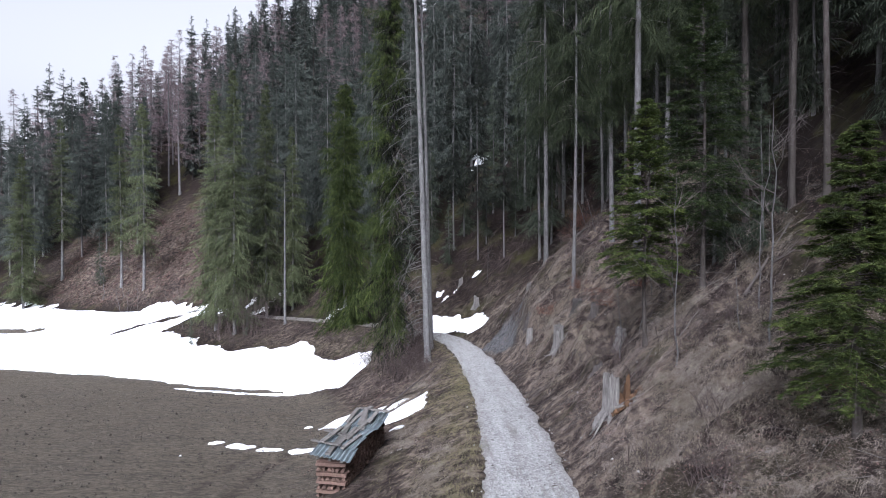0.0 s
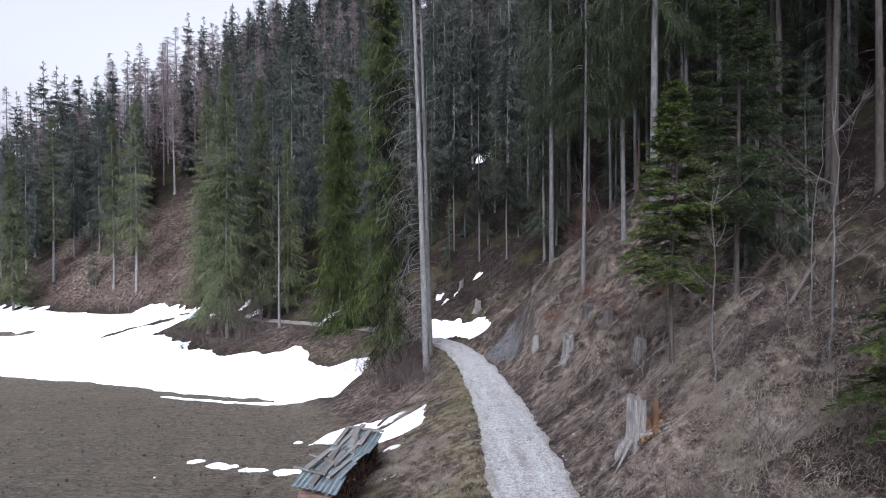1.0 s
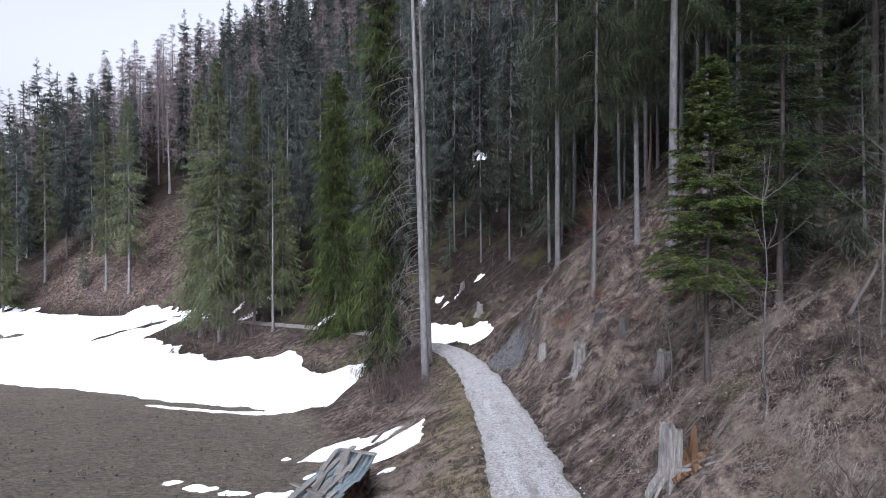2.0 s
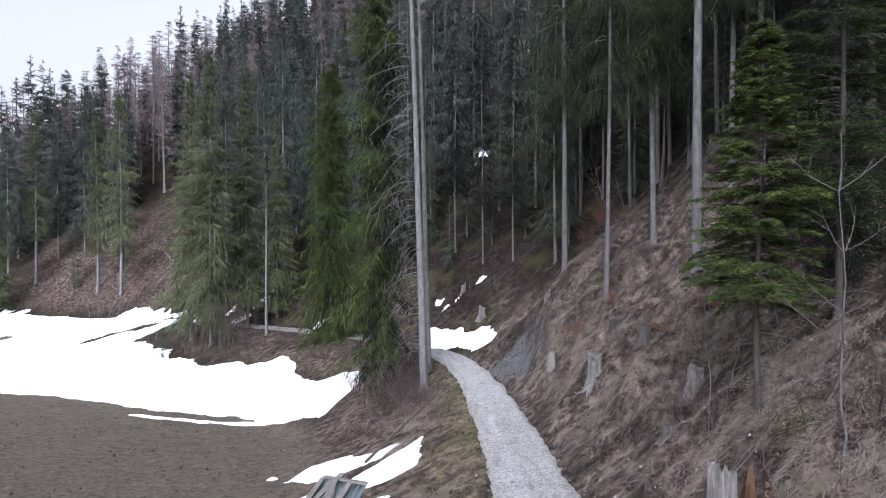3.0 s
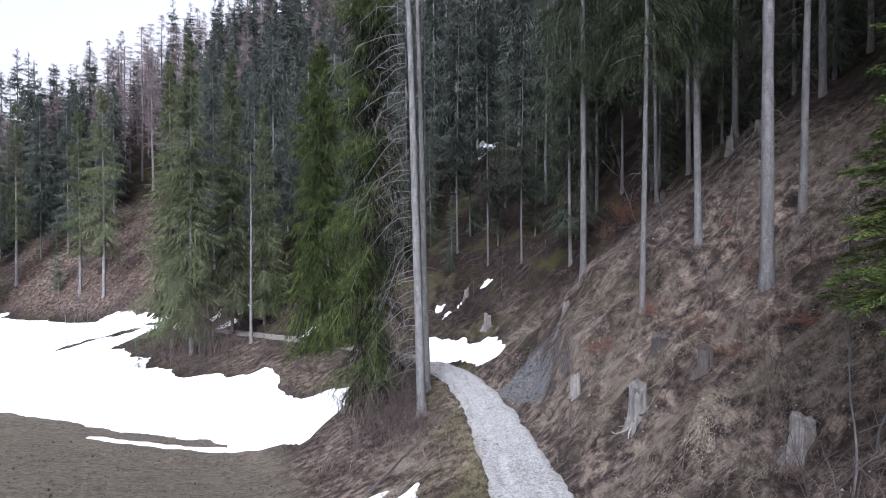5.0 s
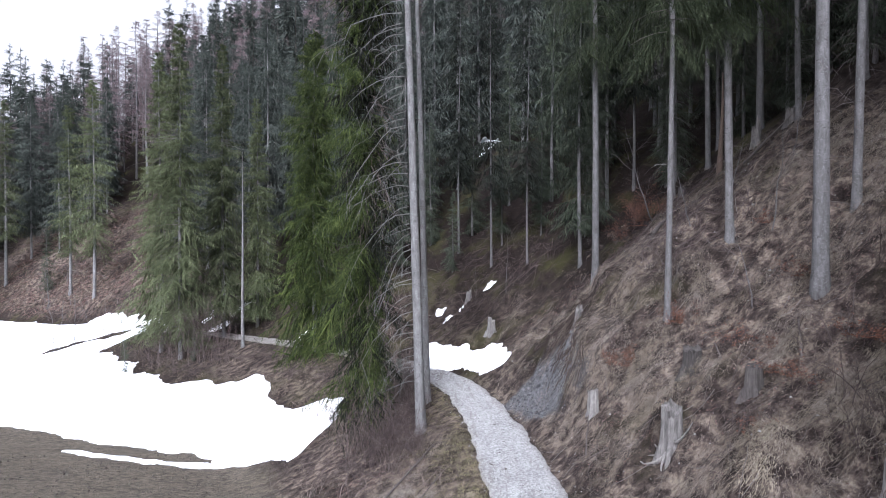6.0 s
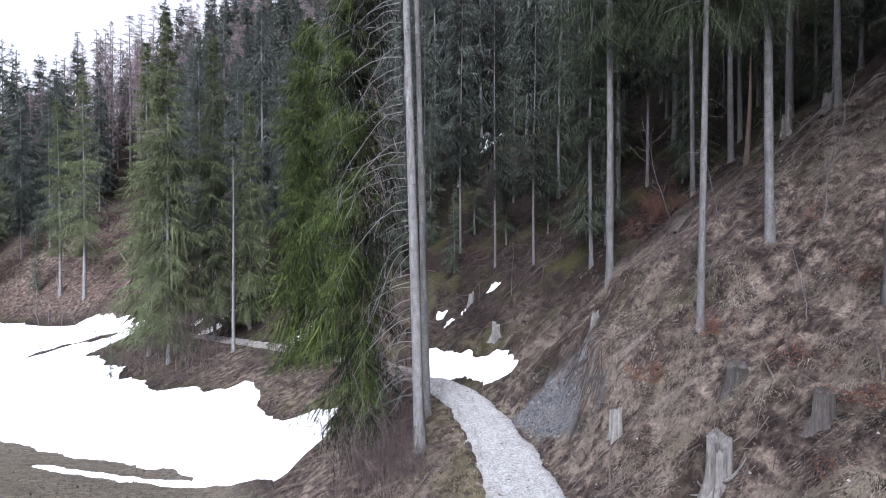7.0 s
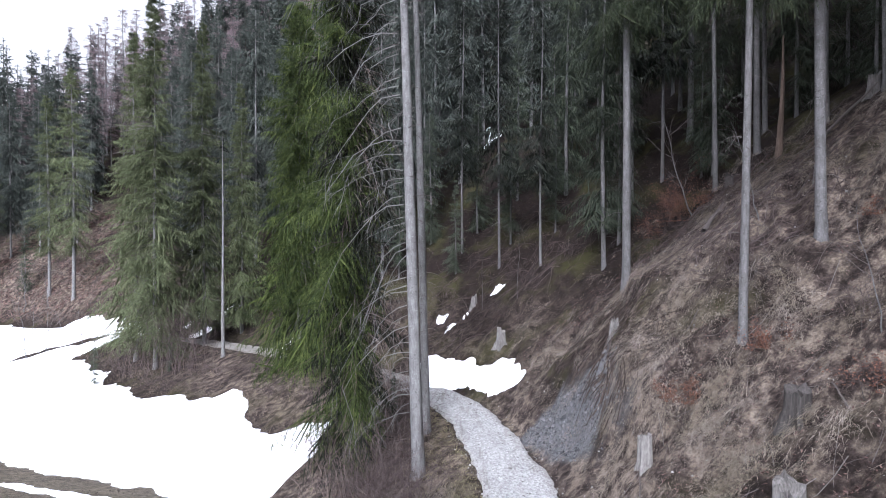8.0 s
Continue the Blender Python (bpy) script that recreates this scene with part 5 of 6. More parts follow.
for x, y, n, h, sp in ((6.1, 19.3, 34, 1.3, 1.1), (7.1, 16.0, 40, 1.2, 1.3), (7.8, 15.4, 34, 1.3, 1.2), (5.9, 16.4, 26, 0.8, 0.9), (4.7, 12.7, 44, 0.9, 0.7), (5.9, 12.3, 30, 0.8, 0.8), (6.2, 21.6, 30, 1.2, 1.2),
                       (6.3, 25.0, 26, 1.1, 1.0), (7.6, 24.0, 30, 1.2, 1.2), (8.3, 26.0, 26, 1.0, 1.0), (9.0, 30.2, 24, 1.0, 1.0), (8.3, 34.4, 30, 1.2, 1.2), (9.7, 36.6, 34, 1.5, 1.3), (10.9, 40.5, 34, 1.5, 1.3),
                       (8.9, 39.0, 30, 1.2, 1.2), (3.2, 49.6, 26, 0.9, 0.9), (4.4, 51.0, 30, 1.6, 1.2), (7.0, 50.0, 30, 1.6, 1.3), (0.2, 55.0, 30, 1.3, 1.2), (4.4, 40.4, 22, 0.7, 0.8), (3.6, 41.8, 20, 0.6, 0.7),
                       (7.0, 22.8, 28, 1.0, 1.0), (5.2, 22.0, 24, 0.7, 0.9), (9.4, 22.6, 30, 1.4, 1.2), (10.2, 25.3, 30, 1.3, 1.2), (5.0, 10.6, 34, 0.9, 0.9), (-0.2, 27.2, 20, 0.5, 0.6), (-0.6, 22.0, 24, 0.6, 0.6),
                       (-0.3, 18.4, 26, 0.6, 0.6), (-0.9, 24.6, 22, 0.6, 0.6)):
    shrub(x, y, n, h, sp, 900 + int(abs(x) * 70 + y), twigs=4)
for x, y, n, h, sp in ((-18.4, 59.8, 26, 5.0, 2.4), (-20.2, 60.8, 30, 6.0, 2.6), (-22.8, 61.8, 24, 4.4, 2.4), (-25.4, 64.0, 20, 3.4, 2.2)):
    shrub(x, y, n, h, sp, 1000 + int(abs(x) * 70 + y), "grey leafless thicket at the meadow's edge", M_SHRUB, thick=0.013, twigs=16, arch=0.15)
for x, y, n, h, sp in ((-16.6, 58.4, 46, 1.2, 1.8), (-14.8, 57.2, 40, 0.9, 1.6), (-12.0, 55.4, 40, 0.9, 1.6), (-28.6, 66.8, 40, 1.2, 2.0), (-9.2, 50.4, 40, 1.1, 1.6), (-7.0, 48.4, 40, 1.0, 1.6), (-19.0, 58.0, 50, 0.9, 2.0),
                       (-21.4, 60.0, 50, 1.0, 2.0), (-6.6, 38.4, 26, 1.5, 1.9)):
    shrub(x, y, n, h, sp, 1050 + int(abs(x) * 70 + y), "low brown brambles along the meadow's edge", thick=0.012, twigs=7, arch=0.6)


def sapling(x, y, h, r, seed, label, forks=6, lean=0.03, mat=None):
    """A leafless young tree: one crooked stem with a few forked side shoots."""
    r0 = np.random.default_rng(seed)
    t = tagged(new("sapling"), label, "sapling", "saplings")
    k = 12
    s = np.linspace(0, 1, k)
    wig = np.cumsum(r0.normal(0, 0.010, (k, 2)), 0) * h
    stem = np.stack([wig[:, 0] + lean * h * s, wig[:, 1], h * s - 0.1 * (1 - s)], 1)
    part("stem", mesh_of("stem", *tubes(stem[None], (r * (1 - 0.85 * s))[None], 6), M_TRUNK, smooth=True), t)
    for f in range(forks):
        j = int(r0.integers(3, k - 2))
        az, ln = r0.uniform(0, 6.3), h * r0.uniform(0.1, 0.28)
        u = np.linspace(0, 1, 5)
        side = stem[j] + np.stack([np.cos(az) * ln * u, np.sin(az) * ln * u, ln * (0.5 * u + 0.5 * u**2)], 1) + np.cumsum(r0.normal(0, 0.015, (5, 3)), 0) * ln
        tw = []
        for _ in range(5):
            b = side[int(r0.integers(1, 4))]
            w = unit(r0.normal(0, 0.6, 3) + [np.cos(az), np.sin(az), 0.8])
            tw.append(tubes((b + w * np.linspace(0, ln * 0.45, 3)[:, None])[None], np.array([[0.25, 0.18, 0.06]]) * r, 3))
        part("branch", mesh_of("branch", *merge([tubes(side[None], (0.42 * r * (1 - 0.8 * u))[None], 4)] + tw), mat or M_TWIG), t)
    t.location = (x, y, land_at(x, y))
    return t


BARE = "thin leafless sapling on the dry slope"
for k, (x, y, h, r, lean) in enumerate(((6.3, 15.5, 5.2, 0.035, 0.02), (7.85, 13.9, 5.8, 0.045, 0.01), (7.6, 14.7, 2.4, 0.02, -0.05), (5.95, 19.5, 3.8, 0.03, -0.03), (8.5, 15.4, 5.0, 0.03, 0.03),
                                        (8.4, 21.0, 5.5, 0.035, -0.02), (6.9, 20.2, 4.6, 0.03, 0.04), (8.2, 22.8, 4.0, 0.03, 0.05), (10.3, 31.8, 3.6, 0.03, 0.1), (9.4, 35.5, 3.0, 0.03, -0.25),
                                        (10.6, 35.0, 3.2, 0.03, 0.18), (11.0, 44.0, 5.0, 0.05, -0.35), (8.5, 29.4, 2.6, 0.025, -0.2), (2.0, 51.5, 3.0, 0.02, 0.02), (3.8, 49.5, 4.2, 0.025, 0.0), (12.2, 33.8, 3.0, 0.03, 0.2),
                                        (-42.4, 76.0, 6.5, 0.07, -0.08), (-41.6, 75.6, 5.5, 0.06, 0.05), (-40.6, 76.2, 6.0, 0.06, 0.06), (-34.5, 72.5, 5.2, 0.05, -0.04), (-37.8, 75.4, 4.5, 0.05, -0.3), (-31.8, 70.4, 5.0, 0.05, -0.2),
                                        (-54.0, 91.5, 6.5, 0.08, 0.02), (-50.5, 91.0, 5.5, 0.06, -0.03))):
    sapling(x, y, h, r * 0.68, 1100 + k, "leafless sapling standing in the snow" if x < -20 else BARE, 9 if h > 4.5 else 5, lean)


def beech(x, y, n, h, spread, leaves, seed):
    """A young beech that has kept its russet leaves."""
    r0 = np.random.default_rng(seed)
    t = tagged(new("young_beech"), "small young beech with russet dead leaves", "shrub", "young beeches")
    v, f = shrub_geo(n, h, spread, seed, 0.006, 4, 0.5)
    tagged(part("bare_stem", mesh_of("bare_stem", v, f, M_SHRUB), t), kind="stuff")
    leaves = leaves * 2
    at = v[r0.integers(0, len(v), leaves)] + r0.normal(0, 0.05 * h, (leaves, 3))
    at[:, 2] = np.maximum(at[:, 2], 0.05)
    way = unit(r0.normal(0, 1, (leaves, 3)) * [1, 1, 0.5])
    tagged(part("foliage", mesh_of("foliage", *kites(at, way, unit(np.cross(way, r0.normal(0, 1, (leaves, 3)))), 0.05 * r0.uniform(0.6, 1.3, leaves), 0.015), M_RUST), t), kind="stuff")
    t.location = (x, y, land_at(x, y))


for k, (x, y, n, h, sp, lv) in enumerate(((10.7, 44.8, 30, 2.6, 1.4, 3200), (9.9, 45.6, 16, 1.6, 1.0, 600), (5.95, 32.6, 16, 0.85, 0.7, 700), (7.5, 31.6, 18, 0.9, 0.7, 480), (7.5, 28.0, 18, 0.8, 0.8, 240),
                                          (9.4, 28.9, 14, 0.7, 0.7, 220), (8.3, 11.9, 12, 0.6, 0.6, 260), (7.4, 25.6, 16, 0.7, 0.7, 240), (8.8, 25.0, 14, 0.6, 0.7, 380), (6.3, 24.9, 12, 0.5, 0.6, 260), (10.4, 32.0, 12, 0.6, 0.6, 260))):
    beech(x, y, n, h, sp, lv, 1200 + k)


# ---- dead wood lying about ----
def stick(path, r, mat, seed, bend=0.05):
    r0 = np.random.default_rng(seed)
    a, b = np.array(path[0], float), np.array(path[1], float)
    s = np.linspace(0, 1, 8)[:, None]
    p = a + (b - a) * s + np.cumsum(r0.normal(0, bend * 0.3, (8, 3)), 0) * np.array([1, 1, 0.4])
    return tubes(p[None], (r * (1 - 0.6 * s[:, 0]))[None], 6)


def lying(name, label, x0, y0, x1, y1, r, lift0=0.05, lift1=0.05, seed=0, mat=None):
    a, b = (x0, y0, land_at(x0, y0) + lift0), (x1, y1, land_at(x1, y1) + lift1)
    return tagged(new(name, mesh_of(name, *stick((a, b), r, mat, seed), mat or M_TWIG, smooth=True)), label, "dead wood", "fallen branches")


lying("fallen_pole", "long thin dead pole lying across the ditch", -3.0, 28.6, -0.4, 34.4, 0.06, 0.15, 0.25, 1)
lying("fallen_pole", "thin dead pole lying on the bank", -1.6, 28.0, -0.1, 31.6, 0.035, 0.1, 0.15, 2)
lying("fallen_log", "grey fallen trunk lying down the slope", 8.6, 37.6, 11.4, 41.6, 0.09, 0.15, 0.2, 3)
lying("fallen_log", "pale bare branch resting on the ridge", 12.8, 38.2, 14.4, 37.6, 0.07, 0.2, 0.5, 4)
lying("fallen_branch", "curved pale branch lying on dry grass", 7.9, 26.2, 8.3, 26.9, 0.035, 0.05, 0.2, 5)
lying("fallen_branch", "short pale branch beside a dark stump", 7.2, 28.4, 7.25, 28.9, 0.03, 0.05, 0.3, 6)
lying("fallen_branch", "dead branch lying along the shale cut", 4.2, 30.6, 4.7, 32.2, 0.025, 0.05, 0.1, 7)
lying("fallen_branch", "forked dead branch lying on the slope", 6.9, 16.8, 8.6, 18.0, 0.03, 0.1, 0.2, 8)
lying("fallen_branch", "dark fallen branch under the firs", 8.8, 16.8, 10.6, 17.6, 0.05, 0.15, 0.35, 9)
snag = tagged(new("broken_snag"), "splintered reddish broken trunk on the ridge", "dead tree")
part("stem", mesh_of("stem", *trunk_geo(4.6, 0.13, 77, 9, 8, 1.2, 0.03, 0.2), wood_material("reddish_split_wood", (0.06, 0.042, 0.034), (0.15, 0.112, 0.09)), smooth=True), snag)
place(snag, 12.9, 40.6)
for x, y, h, lean in ((10.95, 52.0, 12, -0.09),):
    place(spruce("leaning_spruce", "leaning dark spruce trunk among upright ones", 27, 0.2, 14, 2.0, 90, 0.4, 0.03, 1300, M_SPRUCE, M_DARKBARK, lean=lean, wood=0), x, y + 1.5)


def litter_sticks(name, label, n, region, length, thick, mat, seed, flow=0.5):
    """Loose sticks that follow the ground. region: x0, x1, y0, y1."""
    r0 = np.random.default_rng(seed)
    x, y = r0.uniform(region[0], region[1], n), r0.uniform(region[2], region[3], n)
    d = beside(x, y)[0]
    ok = np.abs(d) > 1.5
    x, y = x[ok], y[ok]
    n = len(x)
    a = np.where(r0.uniform(0, 1, n) < flow, r0.normal(math.pi, 0.6, n), r0.uniform(0, 6.3, n))
    ln = r0.uniform(*length, n)
    s = np.linspace(0, 1, 5)
    px = x[:, None] + np.cos(a)[:, None] * ln[:, None] * s + np.cumsum(r0.normal(0, 0.03, (n, 5)), 1) * ln[:, None]
    py = y[:, None] + np.sin(a)[:, None] * ln[:, None] * s + np.cumsum(r0.normal(0, 0.03, (n, 5)), 1) * ln[:, None]
    pz = land(px.ravel(), py.ravel()).reshape(n, 5) + r0.uniform(0.0, 0.22, (n, 1)) * s + 0.015
    v, f = tubes(np.stack([px, py, pz], -1), thick * r0.uniform(0.5, 1.5, n)[:, None] * (1 - 0.6 * s)[None], 3)
    return tagged(new(name, mesh_of(name, v, f, mat)), label, "dead wood", kind="stuff")


litter_sticks("brushwood", "tangled dark brushwood lying on the upper slope", 800, (7.6, 13.0, 34.0, 44.0), (0.4, 1.5), 0.012, M_SHRUB, 1400)
litter_sticks("root_tangle", "dark torn roots hanging over the shale cut", 420, (4.7, 6.6, 34.6, 40.2), (0.2, 0.8), 0.02, M_ROOT, 1404, 0.7)
litter_sticks("twig_litter", "thin grey twigs scattered over the dry slope", 950, (3.6, 14.0, 9.0, 46.0), (0.3, 1.3), 0.008, M_TWIG, 1401)
litter_sticks("twig_litter", "dead twigs scattered on the bank below the track", 420, (-5.5, 0.6, 14.0, 38.0), (0.3, 1.2), 0.008, M_SHRUB, 1402)
litter_sticks("brushwood", "brushwood lying on the slope above the bend", 420, (-2.0, 8.0, 49.0, 58.0), (0.6, 2.2), 0.014, M_SHRUB, 1403)


# ---- dry grass, leaves and stones ----
def downhill(x, y):
    e = 0.4
    g = np.stack([land(x + e, y, False) - land(x - e, y, False), land(x, y + e, False) - land(x, y - e, False)], 1) / (2 * e)
    return -g


def tufts(name, label, x, y, blades, length, width, mat, seed, spread=0.16, lay=0.9):
    """Tufts of dry grass combed downhill by the snow."""
    r0 = np.random.default_rng(seed)
    n = len(x)
    g = downhill(x, y)
    i = np.repeat(np.arange(n), blades)
    m = len(i)
    bx, by = x[i] + r0.normal(0, spread, m), y[i] + r0.normal(0, spread, m)
    size = (length * r0.lognormal(0, 0.3, n))[i] * r0.uniform(0.6, 1.25, m)
    lean = g[i] * lay + r0.normal(0, 0.55, (m, 2)) + r0.normal(0, 0.5, (n, 2))[i]
    slope = (g[i] * lean).sum(1)
    way = unit(np.column_stack([lean, -slope + r0.uniform(0.12, 0.75, m)]))
    base = np.stack([bx, by, land(bx, by) - 0.02], 1)
    side = unit(np.cross(way, r0.normal(0, 1, (m, 3)) * 0.4 + [0, 0, 1]))
    v, f = spikes(base, way, side, size, width * r0.uniform(0.6, 1.4, m))
    return tagged(new(name, mesh_of(name, v, f, mat)), label, "grass", kind="stuff")


def scatter(n, x0, x1, y0, y1, seed, weight):
    r0 = np.random.default_rng(seed)
    x, y = r0.uniform(x0, x1, n), r0.uniform(y0, y1, n)
    d = beside(x, y)[0]
    keep = r0.uniform(0, 1, n) < weight(x, y, d)
    return x[keep], y[keep]


def slope_weight(x, y, d):
    return step(1.35, 2.2, d) * (0.03 + 0.94 * straw_zone(x, y, d)) * (1 - shale_zone(x, y)) * (0.04 + 0.96 * step(-0.10, 0.30, wave(x, y, 1.15, 91) + 0.6 * wave(x, y, 0.45, 96)))


def bank_weight(x, y, d):
    return step(0.98, 1.35, -d) * step(5.0, 1.8, -d) * (0.4 + 0.6 * step(-0.3, 0.3, wave(x, y, 1.1, 92)))


def tussocks(name, label, x, y, blades, length, width, mat, seed, spread=0.07):
    """Separate tussocks of long dry grass: the blades rise from one root and fall over downhill."""
    r0 = np.random.default_rng(seed)
    n = len(x)
    g = unit(downhill(x, y) + 1e-6)
    big = r0.lognormal(0, 0.35, n)
    i = np.repeat(np.arange(n), blades)
    m = len(i)
    a = np.arctan2(g[i, 1], g[i, 0]) + r0.normal(0, 0.75, m)
    bx, by = x[i] + r0.normal(0, spread, m) * big[i], y[i] + r0.normal(0, spread, m) * big[i]
    size = length * big[i] * r0.uniform(0.5, 1.2, m)
    way = unit(np.column_stack([np.cos(a), np.sin(a), r0.uniform(-0.35, 0.75, m)]))
    base = np.stack([bx, by, land(bx, by) + 0.02], 1)
    side = unit(np.cross(way, r0.normal(0, 0.3, (m, 3)) + [0, 0, 1]))
    v, f = kites(base, way, side, size, width * r0.uniform(0.6, 1.4, m), size * r0.uniform(0.15, 0.5, m))
    return tagged(new(name, mesh_of(name, v, f, mat)), label, "grass", kind="stuff")


M_TUSSOCK = island_material("tussock_grass", [(0.0, (0.095, 0.079, 0.069)), (0.5, (0.205, 0.175, 0.148)), (1.0, (0.335, 0.292, 0.248))], scale=1.1, patch=(0.135, 0.115, 0.084))
tussocks("slope_tussocks", "pale drooping tussocks of dry grass on the slope", *scatter(6000, 3.0, 14.5, 8.5, 48, 1560, lambda x, y, d: step(1.5, 2.4, d) * (0.08 + 0.92 * straw_zone(x, y, d)) * (1 - shale_zone(x, y)) * step(-0.25, 0.25, wave(x, y, 1.6, 191))),
         72, 0.24, 0.0034, M_TUSSOCK, 1561, 0.11)
tufts("slope_grass", "matted pale dry grass combed down the slope", *scatter(17000, 3.2, 14.5, 8.5, 34, 1500, slope_weight), 26, 0.16, 0.0048, M_STRAW, 1501, 0.13, 0.8)
tufts("slope_grass", "matted dry grass on the slope towards the bend", *scatter(9000, 2.8, 14.5, 34, 56, 1502, slope_weight), 24, 0.17, 0.0055, M_STRAW, 1503, 0.15, 0.8)
# pale dry grass, its tone raised further to paint the lit slope face
tufts("slope_grass", "pale bleached grass in thick drifts, brightened for the lit slope face", *scatter(6500, 3.4, 11.5, 8.5, 21, 1550, lambda x, y, d: step(1.5, 2.2, d) * step(-0.2, 0.3, wave(x, y, 1.0, 99))), 26, 0.13, 0.0024,
      island_material("pale_lit_drifts", [(0.0, (0.110, 0.090, 0.081)), (0.5, (0.260, 0.216, 0.187)), (1.0, (0.39, 0.335, 0.290))]), 1551, 0.14, 0.9)
tufts("verge_grass", "short yellow-green grass along the track's edge", *scatter(11000, -3.5, 2.4, 9.5, 44, 1504, bank_weight), 16, 0.13, 0.005, M_VERGE, 1505, 0.12, 0.5)
tufts("verge_grass", "dense short mossy grass beside the gravel", *scatter(9000, -3.0, 2.2, 9.5, 44, 1570, lambda x, y, d: step(0.95, 1.2, -d) * step(2.7, 1.9, -d) * (0.45 + 0.55 * step(-0.4, 0.1, wave(x, y, 0.8, 192)))), 14, 0.08, 0.006, M_VERGE, 1571, 0.10, 0.3)
tussocks("bank_tussocks", "pale dry grass in drifts on the bank below the track", *scatter(2600, -6.0, 0.6, 10, 36, 1572, lambda x, y, d: step(1.9, 2.6, -d) * step(5.2, 3.6, -d) * step(0.0, 0.35, wave(x, y, 1.7, 193) + 0.3 * wave(x, y, 0.6, 194))),
         46, 0.26, 0.0045, M_TUSSOCK, 1573, 0.12)
mound_rng = np.random.default_rng(1514)
tufts("slope_grass", "thick pale grass covering a small mound", mound_rng.normal(5.8, 0.24, 150), mound_rng.normal(23.95, 0.26, 150), 16, 0.12, 0.006,
      island_material("bleached_grass", [(0.0, (0.15, 0.126, 0.097)), (0.5, (0.235, 0.203, 0.155)), (1.0, (0.31, 0.27, 0.21))]), 1515, 0.1, 0.9)
edge_x, edge_y = scatter(2600, 3.2, 9.5, 31.5, 45, 1512, lambda x, y, d: step(-0.15, 0.05, scarp(x, y)[0]) * step(0.9, 0.2, scarp(x, y)[0]) * step(6.5, 5.0, np.abs(scarp(x, y)[1])))
tufts("slope_grass", "long pale grass hanging over the broken edge", edge_x, edge_y, 18, 0.24, 0.006, M_STRAW, 1513, 0.16, 0.9)
tufts("verge_grass", "short dry grass at the foot of the slope", *scatter(2600, 2.4, 4.6, 9.5, 42, 1506, lambda x, y, d: step(0.98, 1.25, d) * step(2.0, 1.5, d) * 0.7), 10, 0.14, 0.004, M_STRAW, 1507, 0.1, 0.5)
tufts("meadow_grass", "flattened brown grass of the bare meadow", *scatter(16000, -30, -1.5, 15, 46, 1508, lambda x, y, d: step(4.0, 6.0, -d) * step(-0.2, 0.5, wave(x * 0.5, y * 1.6, 2.0, 93))), 8, 0.10, 0.005,
      island_material("meadow_stalks", [(0.0, (0.04, 0.034, 0.027)), (0.5, (0.085, 0.074, 0.058)), (1.0, (0.13, 0.114, 0.088))]), 1509, 0.2, 0.3)
tufts("hill_grass", "tufts of dry brown grass on the far bare gully", *scatter(7000, -72, -28, 78, 110, 1510, lambda x, y, d: step(1.5, 3, d) * (np.abs(x - gully_x(y) + 5) < 15)), 6, 0.55, 0.035,
      M_LEAF, 1511, 0.3, 0.9)


def leaves(name, label, x, y, size, mat, seed):
    r0 = np.random.default_rng(seed)
    n = len(x)
    way = unit(np.column_stack([r0.normal(0, 1, (n, 2)), r0.normal(0, 0.5, n)]))
    base = np.stack([x, y, land(x, y) + r0.uniform(0.01, 0.06, n)], 1)
    v, f = kites(base, way, unit(np.cross(way, r0.normal(0, 0.5, (n, 3)) + [0, 0, 1])), size * r0.uniform(0.6, 1.4, n), size * 0.3)
    return tagged(new(name, mesh_of(name, v, f, mat)), label, "leaves", kind="stuff")


leaves("leaf_litter", "brown fallen leaves lying on the slope", *scatter(34000, 3.2, 14, 9, 46, 1520, lambda x, y, d: step(1.4, 2.0, d) * step(-0.4, 0.2, wave(x, y, 2.2, 94))), 0.06, M_LEAF, 1521)
leaves("leaf_litter", "brown fallen leaves on the bank above the bend", *scatter(16000, -8, 13, 43, 62, 1524, lambda x, y, d: step(1.4, 2.2, d) * step(-0.4, 0.2, wave(x, y, 1.2, 97))), 0.11,
       island_material("mixed_litter", [(0.0, (0.018, 0.014, 0.012)), (0.5, (0.046, 0.036, 0.029)), (1.0, (0.10, 0.080, 0.062))]), 1525)
tufts("bank_grass", "rough brown grass on the bank beyond the snow", *scatter(15000, -40, -4, 43, 82, 1540, lambda x, y, d: step(1.2, 1.8, np.abs(d)) * step(9, 6, np.abs(d)) * step(-0.5, 0.2, wave(x, y, 1.4, 98))), 9, 0.28, 0.011,
      island_material("bank_stalks", [(0.0, (0.035, 0.027, 0.022)), (0.5, (0.10, 0.08, 0.062)), (1.0, (0.20, 0.165, 0.125))]), 1541, 0.2, 0.5)
leaves("leaf_litter", "reddish fallen leaves below the bank", *scatter(18000, -9, 0, 20, 42, 1522, lambda x, y, d: step(2.5, 3.5, -d) * step(9.5, 5, -d) * step(-0.4, 0.2, wave(x, y, 2.0, 95))), 0.06, M_LEAF, 1523)
sx, sy = scatter(20000, -1.5, 4, 9.5, 48, 1530, lambda x, y, d: step(1.25, 0.7, np.abs(d)) * 0.4 + 0.16 * np.exp(-((np.abs(d) - 1.15) / 0.2)**2))
strewn("gravel_stones", "loose pale stones on the gravel track", sx, sy, 0.018, M_STONE, np.random.default_rng(1531), "stones", 0.06)
sx, sy = scatter(9000, 2.4, 7.5, 32, 41, 1532, lambda x, y, d: shale_zone(x, y) * 0.9)
strewn("shale_scree", "grey shale chips crumbling from the cut bank", sx, sy, 0.036, M_SHALE, np.random.default_rng(1533), "stones")
